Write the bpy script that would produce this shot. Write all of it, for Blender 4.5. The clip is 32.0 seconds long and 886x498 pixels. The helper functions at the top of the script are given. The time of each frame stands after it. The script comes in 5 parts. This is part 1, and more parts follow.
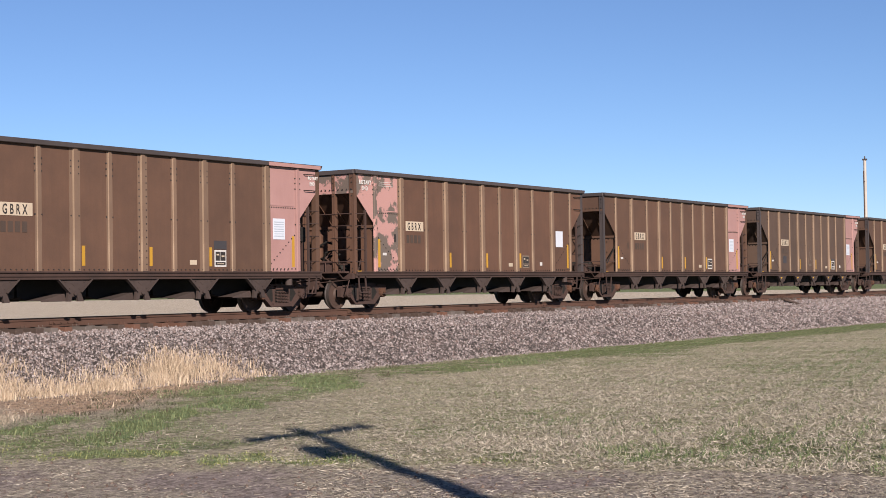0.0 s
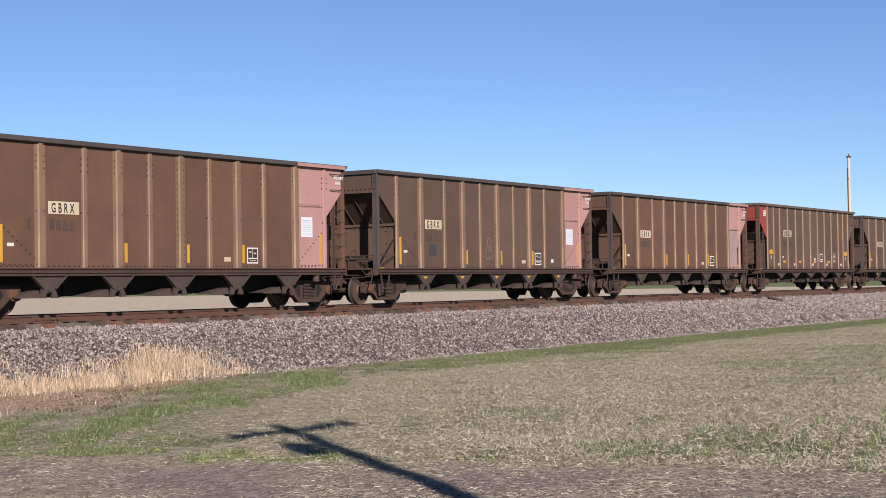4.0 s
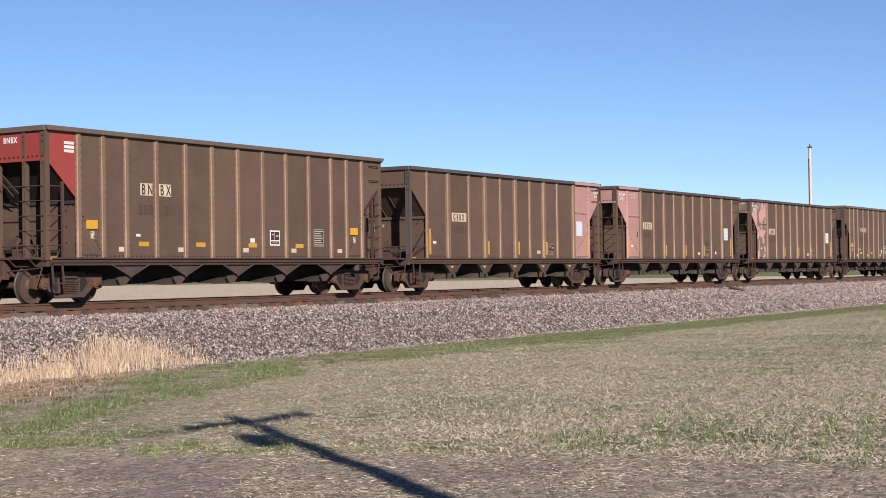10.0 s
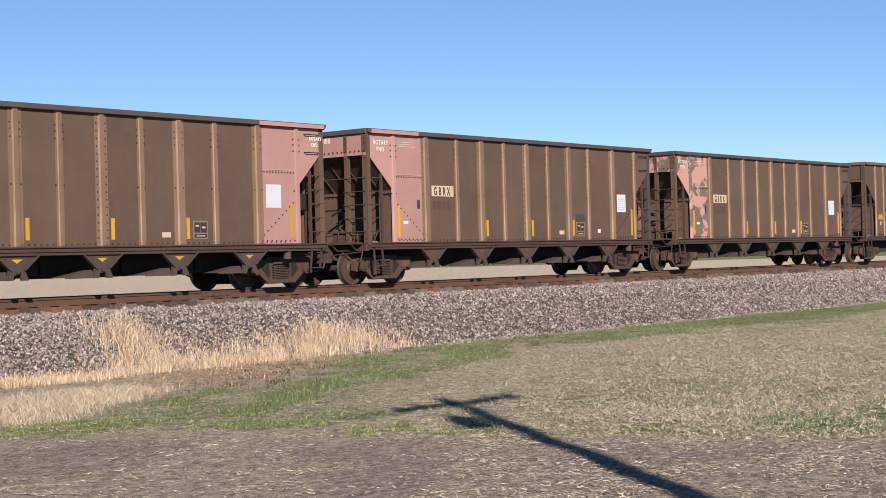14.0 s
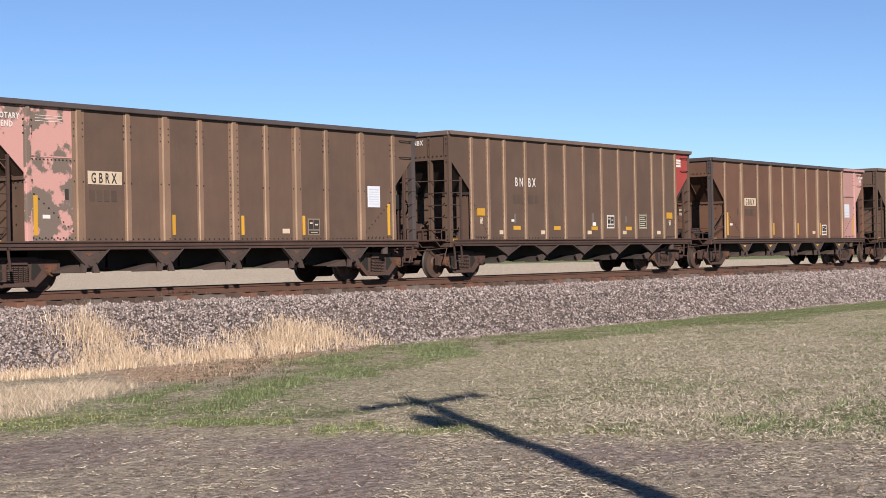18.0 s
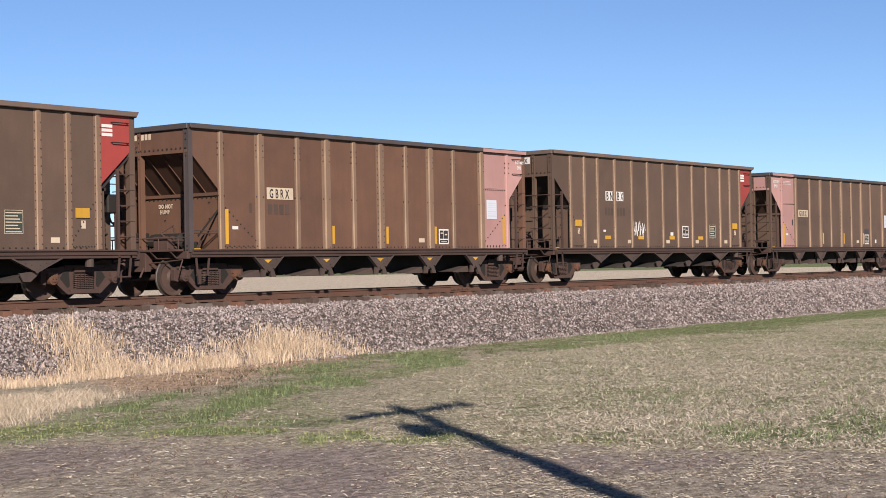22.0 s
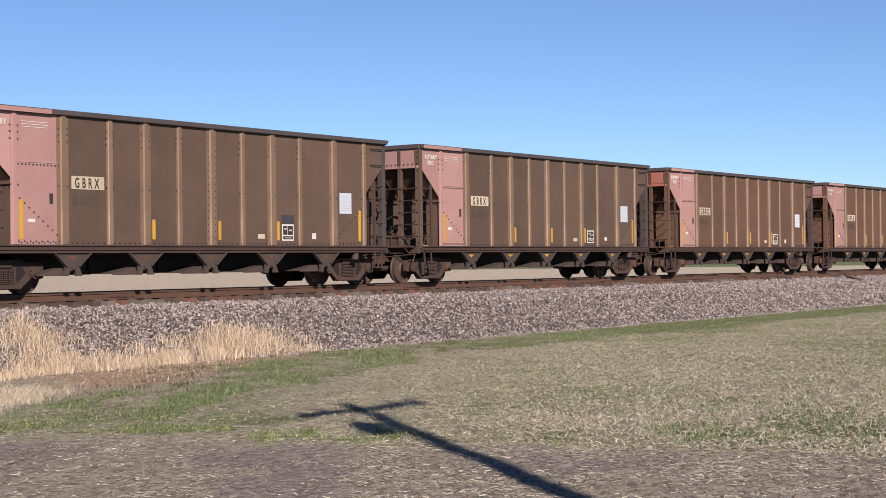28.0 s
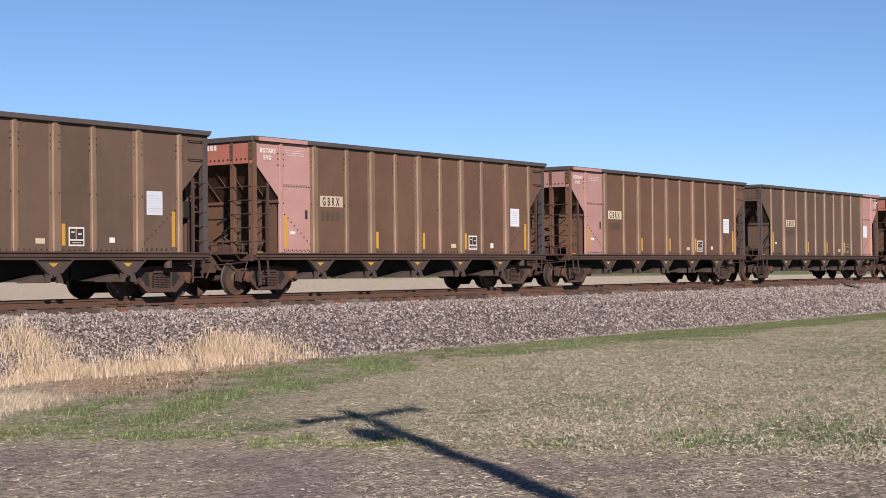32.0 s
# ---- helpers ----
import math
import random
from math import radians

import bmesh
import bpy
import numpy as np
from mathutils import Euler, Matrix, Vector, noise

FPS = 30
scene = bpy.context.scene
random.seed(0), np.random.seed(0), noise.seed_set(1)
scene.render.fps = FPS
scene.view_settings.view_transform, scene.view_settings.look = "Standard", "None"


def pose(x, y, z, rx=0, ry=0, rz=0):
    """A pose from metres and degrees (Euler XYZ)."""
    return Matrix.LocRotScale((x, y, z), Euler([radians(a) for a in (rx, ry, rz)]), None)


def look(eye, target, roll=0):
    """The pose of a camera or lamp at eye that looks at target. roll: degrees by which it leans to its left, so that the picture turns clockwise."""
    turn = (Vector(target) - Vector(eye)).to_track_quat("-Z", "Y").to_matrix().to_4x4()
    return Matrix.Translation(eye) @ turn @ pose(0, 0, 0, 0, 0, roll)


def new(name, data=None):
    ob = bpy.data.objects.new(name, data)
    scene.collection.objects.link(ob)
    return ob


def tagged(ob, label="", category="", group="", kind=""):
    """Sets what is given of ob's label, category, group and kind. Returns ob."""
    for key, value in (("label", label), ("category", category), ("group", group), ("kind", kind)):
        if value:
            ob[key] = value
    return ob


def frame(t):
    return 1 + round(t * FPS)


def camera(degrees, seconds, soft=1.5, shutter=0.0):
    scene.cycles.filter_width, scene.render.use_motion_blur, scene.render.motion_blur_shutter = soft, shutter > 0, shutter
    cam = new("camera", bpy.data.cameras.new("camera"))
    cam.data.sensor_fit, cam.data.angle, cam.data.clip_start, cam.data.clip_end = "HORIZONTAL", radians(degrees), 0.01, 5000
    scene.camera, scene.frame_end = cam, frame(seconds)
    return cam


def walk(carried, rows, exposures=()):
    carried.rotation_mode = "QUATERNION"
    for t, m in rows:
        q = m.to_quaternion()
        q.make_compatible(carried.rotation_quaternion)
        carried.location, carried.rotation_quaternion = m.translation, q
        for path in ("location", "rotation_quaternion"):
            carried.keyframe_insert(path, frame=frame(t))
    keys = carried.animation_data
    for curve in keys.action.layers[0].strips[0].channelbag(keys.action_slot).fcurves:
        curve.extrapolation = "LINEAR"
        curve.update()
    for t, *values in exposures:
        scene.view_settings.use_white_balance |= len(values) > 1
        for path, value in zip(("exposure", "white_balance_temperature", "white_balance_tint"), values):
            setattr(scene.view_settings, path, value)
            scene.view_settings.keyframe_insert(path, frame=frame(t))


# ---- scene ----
FOV = 32.183
TRACK_Y = 28.881
PITCH = 16.099
FIRST_X = 36.705
BODY_L = 14.350
BODY_H = 4.177
# seconds, eye x y z, pitch, roll, yaw
PATH = """
0 -0.164 -0.036 0.617 91.426 0.869 -56.698
0.5 -0.159 -0.035 0.613 91.425 0.896 -56.737
1 -0.128 -0.026 0.609 91.402 0.910 -56.780
1.5 -0.111 -0.008 0.607 91.404 0.937 -56.811
2 -0.105 -0.015 0.610 91.356 0.895 -56.853
2.5 -0.118 -0.024 0.615 91.325 0.894 -56.932
3 -0.121 -0.024 0.614 91.296 0.852 -57.017
3.5 -0.105 -0.019 0.610 91.310 0.845 -57.142
5.5 -0.122 -0.017 0.610 91.215 0.806 -57.529
6 -0.132 -0.023 0.611 91.186 0.753 -57.583
6.5 -0.127 -0.015 0.603 91.189 0.757 -57.656
7 -0.121 -0.005 0.600 91.183 0.805 -57.736
7.5 -0.121 -0.008 0.596 91.175 0.776 -57.825
8 -0.076 -0.072 0.604 91.172 0.858 -58.098
8.5 -0.042 -0.101 0.599 91.141 0.922 -58.349
9 0.020 -0.015 0.599 91.066 0.889 -58.449
9.5 0.030 -0.028 0.606 90.951 0.867 -58.548
10 0.038 -0.056 0.617 90.897 0.819 -58.596
10.5 0.005 -0.065 0.628 90.896 0.851 -58.397
11 -0.008 -0.028 0.624 90.435 1.963 -53.274
11.5 0.001 0.017 0.618 90.279 1.982 -50.812
12 0.001 0.009 0.630 90.334 1.909 -50.501
12.5 -0.003 -0.003 0.620 90.349 1.908 -50.590
13 0.003 0.003 0.618 90.346 1.869 -50.615
13.5 0.027 0.011 0.613 90.349 1.871 -50.620
14 0.028 0.018 0.612 90.398 1.573 -51.081
14.5 0.032 0.015 0.612 90.435 1.275 -51.737
16.5 0.038 0.026 0.618 90.395 1.168 -52.201
17 0.029 0.015 0.619 90.354 1.118 -52.250
17.5 0.046 0.023 0.623 90.323 1.102 -52.266
18 0.045 0.016 0.618 90.300 1.085 -52.292
18.5 0.037 0.013 0.619 90.335 1.067 -52.355
19 0.037 0.020 0.622 90.410 1.087 -52.471
19.5 0.038 0.021 0.621 90.435 1.060 -52.495
20 0.042 0.022 0.623 90.406 1.048 -52.507
20.5 0.048 0.032 0.625 90.421 1.061 -52.595
21 0.061 0.029 0.622 90.627 1.102 -52.647
21.5 0.044 0.020 0.618 90.657 1.080 -52.714
22 0.061 0.029 0.616 90.626 1.067 -52.751
22.5 0.058 0.028 0.609 90.620 1.061 -52.781
23 0.061 0.023 0.616 90.573 1.086 -52.799
23.5 0.039 0.013 0.624 90.503 1.052 -52.828
24 0.053 0.018 0.616 90.477 1.078 -52.849
24.5 0.046 0.013 0.622 90.457 1.020 -52.884
25 0.073 0.016 0.604 90.428 1.075 -52.906
25.5 0.117 0.036 0.607 90.436 0.746 -53.870
26 0.070 0.029 0.630 90.411 0.629 -54.275
26.5 0.089 0.023 0.624 90.396 0.556 -54.280
28.5 0.072 0.015 0.637 90.557 0.675 -54.499
29 0.067 0.017 0.628 90.654 0.645 -54.494
29.5 0.061 0.020 0.629 90.681 0.609 -54.515
30 0.088 0.035 0.621 90.729 0.630 -54.480
30.5 0.072 0.028 0.626 90.781 0.637 -54.478
31 0.050 0.018 0.623 90.830 0.619 -54.467
31.5 0.035 0.011 0.620 90.814 0.590 -54.505
32 0.039 0.008 0.620 90.782 0.577 -54.524
"""
# seconds, metres run by the train
RUN = """
0 0.000
0.5 3.813
1 7.614
1.5 11.401
2 15.162
2.5 18.902
3 22.642
3.5 26.396
5.5 41.634
6 45.319
6.5 49.000
7 52.672
7.5 56.321
8 59.927
8.5 63.533
9 67.169
9.5 70.771
10 74.388
10.5 77.981
11 81.531
11.5 85.067
12 88.590
12.5 92.110
13 95.622
13.5 99.114
14 102.571
14.5 106.056
16.5 119.743
17 123.051
17.5 126.369
18 129.660
18.5 132.937
19 136.213
19.5 139.488
20 142.776
20.5 146.103
21 149.332
21.5 152.520
22 155.703
22.5 158.878
23 162.059
23.5 165.219
24 168.349
24.5 171.417
25 174.463
25.5 177.518
26 180.561
26.5 183.528
28.5 195.797
29 198.759
29.5 201.714
30 204.655
30.5 207.559
31 210.432
31.5 213.271
32 216.122
"""
CLIP = 32.0


def rows_of(text):
    return [[float(v) for v in line.split()] for line in text.split("\n") if line.strip()]


cam = camera(FOV, CLIP, 0.5)
walk(cam, [(r[0], pose(r[1], r[2], r[3], r[4], r[5], r[6])) for r in rows_of(PATH)], [(0.0, 0.77, 6950, 17), (9.0, 0.77, 6950, 17), (10.0, 0.86, 6980, 17), (10.5, 0.84, 6980, 17), (11.2, 0.87, 7000, 16), (12.0, 1.02, 7100, 16), (13.0, 0.88, 7100, 16), (14.5, 0.88, 7050, 16), (26.0, 0.85, 7000, 16), (28.5, 0.77, 6950, 17), (CLIP, 0.77, 6950, 17)])

# ---- light ----
SUN_AZ = (0.645, 0.764)       # the way the sunlight runs over the ground
SUN_EL = 25.0
world = bpy.data.worlds.new("sky")
scene.world = world
world.use_nodes = True
wn = world.node_tree.nodes
sky = wn.new("ShaderNodeTexSky")
sky.sky_type = "NISHITA"
sky.sun_disc = False
sky.sun_elevation = radians(SUN_EL)
sky.sun_rotation = math.atan2(-SUN_AZ[0], -SUN_AZ[1])
sky.air_density, sky.dust_density, sky.ozone_density, sky.altitude = 1.0, 0.0, 6.0, 3000
wn["Background"].inputs["Strength"].default_value = 0.066
world.node_tree.links.new(sky.outputs["Color"], wn["Background"].inputs["Color"])
sun = new("sun", bpy.data.lights.new("sun", "SUN"))
sun.data.energy, sun.data.angle, sun.data.color = 5.0, radians(0.55), (1.0, 0.92, 0.82)
sun.matrix_world = look((0, 0, 40), (SUN_AZ[0] * 40, SUN_AZ[1] * 40, 40 - 40 * math.tan(radians(SUN_EL))))


# ---- materials ----
def mat_base(name, rough=0.7, metal=0.0):
    m = bpy.data.materials.new(name)
    m.use_nodes = True
    b = m.node_tree.nodes["Principled BSDF"]
    b.inputs["Roughness"].default_value, b.inputs["Metallic"].default_value = rough, metal
    return m, m.node_tree.nodes, m.node_tree.links, b


def noise_node(n, l, scale, detail=6.0, rough=0.6, stretch=None, use="Object"):
    tc = n.new("ShaderNodeTexCoord")
    t = n.new("ShaderNodeTexNoise")
    t.inputs["Scale"].default_value, t.inputs["Detail"].default_value, t.inputs["Roughness"].default_value = scale, detail, rough
    src = tc.outputs[use]
    if stretch:
        mp = n.new("ShaderNodeMapping")
        mp.inputs["Scale"].default_value = stretch
        l.new(src, mp.inputs["Vector"])
        src = mp.outputs["Vector"]
    l.new(src, t.inputs["Vector"])
    return t


def ramp(n, l, fac, stops):
    r = n.new("ShaderNodeValToRGB")
    e = r.color_ramp.elements
    while len(e) < len(stops):
        e.new(0.5)
    for k, (p, c) in zip(e, stops):
        k.position, k.color = p, (*c, 1)
    l.new(fac, r.inputs["Fac"])
    return r


def mix(n, l, fac, a, b, blend="MIX"):
    m = n.new("ShaderNodeMix")
    m.data_type, m.blend_type = "RGBA", blend
    for sock, v in ((m.inputs[0], fac), (m.inputs[6], a), (m.inputs[7], b)):
        if hasattr(v, "is_linked"):
            l.new(v, sock)
        elif isinstance(v, (int, float)):
            sock.default_value = v
        else:
            sock.default_value = (*v, 1)
    return m.outputs[2]


def bump(n, l, b, height, strength, dist):
    k = n.new("ShaderNodeBump")
    k.inputs["Strength"].default_value, k.inputs["Distance"].default_value = strength, dist
    l.new(height, k.inputs["Height"])
    l.new(k.outputs["Normal"], b.inputs["Normal"])


def paint(name, light, dark, rust, rough=0.62, rust_at=0.66, streak=0.5, metal=0.0):
    """Weathered paint: broad stains, streaks that run down, specks of rust, fine relief."""
    m, n, l, b = mat_base(name, rough, metal)
    warm = (0.77, 0.730, 0.730) if max(light) < 0.2 else (0.76, 0.76, 0.76)
    light, dark, rust = ([v * w for v, w in zip(c, warm)] for c in (light, dark, rust))
    big = noise_node(n, l, 0.9, 5, 0.6, None, "Object")
    run = noise_node(n, l, 3.0, 5, 0.65, (3.2, 3.2, 0.22), "Object")
    fine = noise_node(n, l, 34.0, 6, 0.7, None, "Object")
    info = n.new("ShaderNodeObjectInfo")
    c = mix(n, l, ramp(n, l, big.outputs["Fac"], [(0.3, (0, 0, 0)), (0.72, (1, 1, 1))]).outputs["Color"], light, dark)
    c = mix(n, l, ramp(n, l, run.outputs["Fac"], [(0.45, (0, 0, 0)), (0.75, (streak,) * 3)]).outputs["Color"], c, dark)
    c = mix(n, l, ramp(n, l, fine.outputs["Fac"], [(rust_at, (0, 0, 0)), (rust_at + 0.09, (1, 1, 1))]).outputs["Color"], c, rust)
    vary = n.new("ShaderNodeMapRange")
    vary.inputs["To Min"].default_value, vary.inputs["To Max"].default_value = 0.88, 1.1
    l.new(info.outputs["Random"], vary.inputs["Value"])
    hs = n.new("ShaderNodeHueSaturation")
    l.new(vary.outputs["Result"], hs.inputs["Value"])
    l.new(c, hs.inputs["Color"])
    l.new(hs.outputs["Color"], b.inputs["Base Color"])
    rr = n.new("ShaderNodeMapRange")
    rr.inputs["To Min"].default_value, rr.inputs["To Max"].default_value = rough - 0.1, min(1.0, rough + 0.2)
    l.new(fine.outputs["Fac"], rr.inputs["Value"])
    l.new(rr.outputs["Result"], b.inputs["Roughness"])
    bump(n, l, b, fine.outputs["Fac"], 0.25, 0.01)
    return m


M = {}
M["brown"] = paint("brown_paint", (0.1163, 0.0637, 0.0405), (0.0799, 0.0445, 0.0296), (0.1365, 0.0602, 0.0304), 0.7, 0.70, 0.45)
M["brown2"] = paint("grey_brown_paint", (0.1000, 0.0655, 0.0475), (0.0705, 0.0462, 0.0345), (0.1183, 0.0602, 0.0356), 0.7, 0.70, 0.45)
M["brown3"] = paint("red_brown_paint", (0.1273, 0.0659, 0.0412), (0.0852, 0.0454, 0.0297), (0.1360, 0.0570, 0.0281), 0.7, 0.68, 0.5)
# pale from wear, and paler again for sun on the stakes' left flank
M["tan"] = paint("worn_sunlit_edge", (0.36, 0.268, 0.190), (0.205, 0.142, 0.098), (0.1628, 0.0902, 0.0561), 0.65, 0.60, 0.8)
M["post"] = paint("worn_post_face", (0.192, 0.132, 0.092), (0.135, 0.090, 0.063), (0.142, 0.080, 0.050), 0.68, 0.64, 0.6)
M["pink"] = paint("faded_pink_paint", (0.3949, 0.2322, 0.2232), (0.3317, 0.1856, 0.1757), (0.2053, 0.1013, 0.0768), 0.6, 0.72, 0.35)
M["red"] = paint("red_paint", (0.2984, 0.0396, 0.0341), (0.2187, 0.0374, 0.0319), (0.1255, 0.0561, 0.0418), 0.6, 0.68, 0.5)
M["chord"] = paint("dark_top_chord", (0.0676, 0.0597, 0.0619), (0.0482, 0.0413, 0.0417), (0.0964, 0.0562, 0.0381), 0.6, 0.64, 0.3)
M["chordb"] = paint("dusty_top_chord", (0.125, 0.094, 0.078), (0.095, 0.070, 0.058), (0.130, 0.075, 0.048), 0.65, 0.66, 0.3)
# near-black sheet for the taller cars' slopes and discharge doors
M["nearblack"] = paint("near_black_sheet", (0.026, 0.020, 0.018), (0.018, 0.014, 0.013), (0.04, 0.026, 0.02), 0.8, 0.66, 0.4)
# darker than bare steel: carries the shade under and between the cars
M["dark"] = paint("shaded_black_steel", (0.0077, 0.0063, 0.0049), (0.0049, 0.0042, 0.0035), (0.0140, 0.0091, 0.0063), 0.75, 0.60, 0.4)
M["frame"] = paint("grimy_cast_steel", (0.068, 0.037, 0.030), (0.032, 0.019, 0.0165), (0.096, 0.044, 0.027), 0.8, 0.60, 0.4)
M["rusty"] = paint("orange_rust", (0.112, 0.050, 0.027), (0.072, 0.036, 0.022), (0.144, 0.064, 0.034), 0.85, 0.55, 0.4)
M["gusset"] = paint("dusty_grey_steel", (0.066, 0.047, 0.042), (0.036, 0.026, 0.0235), (0.0442, 0.0259, 0.0205), 0.75, 0.62, 0.5)
M["wheel"] = paint("wheel_plate", (0.068, 0.040, 0.031), (0.042, 0.026, 0.021), (0.082, 0.038, 0.024), 0.7, 0.62, 0.2)
M["tread"] = paint("worn_tread", (0.24, 0.21, 0.20), (0.15, 0.13, 0.12), (0.14, 0.09, 0.06), 0.35, 0.72, 0.2, 0.8)
M["rail"] = paint("rusty_rail", (0.100, 0.050, 0.033), (0.070, 0.036, 0.025), (0.125, 0.062, 0.036), 0.85, 0.58, 0.3)
M["railhead"] = paint("polished_railhead", (0.42, 0.38, 0.36), (0.30, 0.26, 0.24), (0.2, 0.13, 0.1), 0.32, 0.75, 0.2, 0.85)
M["tie"] = paint("creosoted_tie", (0.075, 0.052, 0.042), (0.04, 0.028, 0.023), (0.15, 0.12, 0.10), 0.9, 0.60, 0.3)
M["greytie"] = paint("bleached_grey_tie", (0.14, 0.125, 0.115), (0.09, 0.08, 0.073), (0.14, 0.11, 0.09), 0.9, 0.62, 0.4)
M["browntie"] = paint("rust_stained_tie", (0.15, 0.075, 0.05), (0.09, 0.047, 0.034), (0.20, 0.11, 0.07), 0.9, 0.62, 0.4)
M["yellow"] = paint("yellow_reflector", (0.527, 0.297, 0.030), (0.408, 0.221, 0.025), (0.187, 0.111, 0.043), 0.5, 0.68, 0.4)
M["white"] = paint("chalky_white_sheet", (0.629, 0.629, 0.629), (0.527, 0.518, 0.510), (0.357, 0.323, 0.281), 0.6, 0.72, 0.3)
M["cream"] = paint("cream_stencil_ground", (0.527, 0.451, 0.357), (0.391, 0.323, 0.246), (0.212, 0.153, 0.102), 0.65, 0.66, 0.5)
M["black"] = paint("black_stencil", (0.030, 0.026, 0.024), (0.022, 0.02, 0.02), (0.09, 0.06, 0.04), 0.6, 0.70, 0.4)
M["faint"] = paint("faded_stencil", (0.05, 0.036, 0.029), (0.072, 0.05, 0.038), (0.11, 0.07, 0.05), 0.7, 0.62, 0.4)
M["greysten"] = paint("grey_scuff_paint", (0.20, 0.16, 0.13), (0.15, 0.115, 0.09), (0.12, 0.08, 0.05), 0.7, 0.60, 0.4)
M["pole"] = paint("weathered_pole_wood", (0.34, 0.29, 0.25), (0.22, 0.185, 0.16), (0.14, 0.11, 0.09), 0.85, 0.64, 0.8)
M["lpole"] = paint("pale_pole_wood", (0.558, 0.522, 0.477), (0.432, 0.396, 0.360), (0.270, 0.225, 0.180), 0.8, 0.68, 0.6)
M["bird"] = paint("dark_feathers", (0.02, 0.02, 0.024), (0.014, 0.014, 0.016), (0.03, 0.03, 0.03), 0.6)


def ground_material():
    """Field soil, straw, sprouting green and gravel, by the cover painted on the sheet."""
    m, n, l, b = mat_base("field_cover", 0.95)
    at = n.new("ShaderNodeAttribute")
    at.attribute_name = "cover"
    sep = n.new("ShaderNodeSeparateColor")
    l.new(at.outputs["Color"], sep.inputs["Color"])
    fine = noise_node(n, l, 22.0, 8, 0.75)
    mid = noise_node(n, l, 4.5, 6, 0.65)
    grain = noise_node(n, l, 70.0, 4, 0.7)
    strawn = noise_node(n, l, 16.0, 5, 0.7, (1.0, 3.2, 1.0))
    def stretch(t, lo, hi):
        r = n.new("ShaderNodeMapRange")
        r.inputs["From Min"].default_value, r.inputs["From Max"].default_value = lo, hi
        l.new(t.outputs["Fac"], r.inputs["Value"])
        return r.outputs["Result"]

    soil = mix(n, l, stretch(fine, 0.36, 0.66), (0.18, 0.151, 0.14), (0.47, 0.40, 0.37))
    straw = mix(n, l, stretch(strawn, 0.36, 0.66), (0.19, 0.175, 0.112), (0.65, 0.61, 0.435))
    green = mix(n, l, stretch(fine, 0.34, 0.66), (0.085, 0.115, 0.052), (0.27, 0.315, 0.135))
    streaks = noise_node(n, l, 2.2, 6, 0.75, (0.35, 1.8, 1.0))
    dust = mix(n, l, stretch(streaks, 0.36, 0.64), (0.48, 0.40, 0.31), (0.78, 0.68, 0.55))

    def cut(chan, src, soft):
        k = n.new("ShaderNodeMath")
        k.operation = "ADD"
        l.new(sep.outputs[chan], k.inputs[0])
        l.new(src.outputs["Fac"], k.inputs[1])
        r = n.new("ShaderNodeMapRange")
        r.inputs["From Min"].default_value, r.inputs["From Max"].default_value = 1.0 - soft, 1.0 + soft
        l.new(k.outputs["Value"], r.inputs["Value"])
        return r.outputs["Result"]

    c = mix(n, l, cut("Green", strawn, 0.16), soil, straw)
    c = mix(n, l, cut("Red", mid, 0.13), c, green)
    bare = mix(n, l, stretch(fine, 0.36, 0.66), (0.26, 0.18, 0.125), (0.66, 0.49, 0.355))
    c = mix(n, l, at.outputs["Alpha"], c, bare)
    c = mix(n, l, sep.outputs["Blue"], c, dust)
    # noise multiplies in dark gaps, as shade between straws and clumps
    tuft_shade = noise_node(n, l, 7.0, 4, 0.7, (1.0, 1.6, 1.0))
    c = mix(n, l, 1.0, c, ramp(n, l, tuft_shade.outputs["Fac"], [(0.39, (0.45, 0.44, 0.43)), (0.57, (1.0, 1.0, 1.0))]).outputs["Color"], "MULTIPLY")
    c = mix(n, l, 1.0, c, ramp(n, l, grain.outputs["Fac"], [(0.38, (0.6, 0.6, 0.6)), (0.62, (1.0, 1.0, 1.0))]).outputs["Color"], "MULTIPLY")
    bright = n.new("ShaderNodeHueSaturation")
    bright.inputs["Value"].default_value = 1.11
    l.new(c, bright.inputs["Color"])
    c = bright.outputs["Color"]
    l.new(c, b.inputs["Base Color"])
    b.inputs["Specular IOR Level"].default_value = 0.15
    bump(n, l, b, fine.outputs["Fac"], 0.8, 0.05)
    return m


def island_material(name, cols, rough=0.9, trans=0.0):
    """Loose pieces, each with a colour of its own."""
    m, n, l, b = mat_base(name, rough)
    g = n.new("ShaderNodeNewGeometry")
    k = len(cols)
    r = ramp(n, l, g.outputs["Random Per Island"], [(i / (k - 1), [v * 0.82 for v in c]) for i, c in enumerate(cols)])
    nz = noise_node(n, l, 30.0, 4, 0.6)
    c = mix(n, l, nz.outputs["Fac"], (0.75, 0.75, 0.75), (1.2, 1.2, 1.2))
    l.new(mix(n, l, 1.0, r.outputs["Color"], c, "MULTIPLY"), b.inputs["Base Color"])
    b.inputs["Specular IOR Level"].default_value = 0.2
    return m


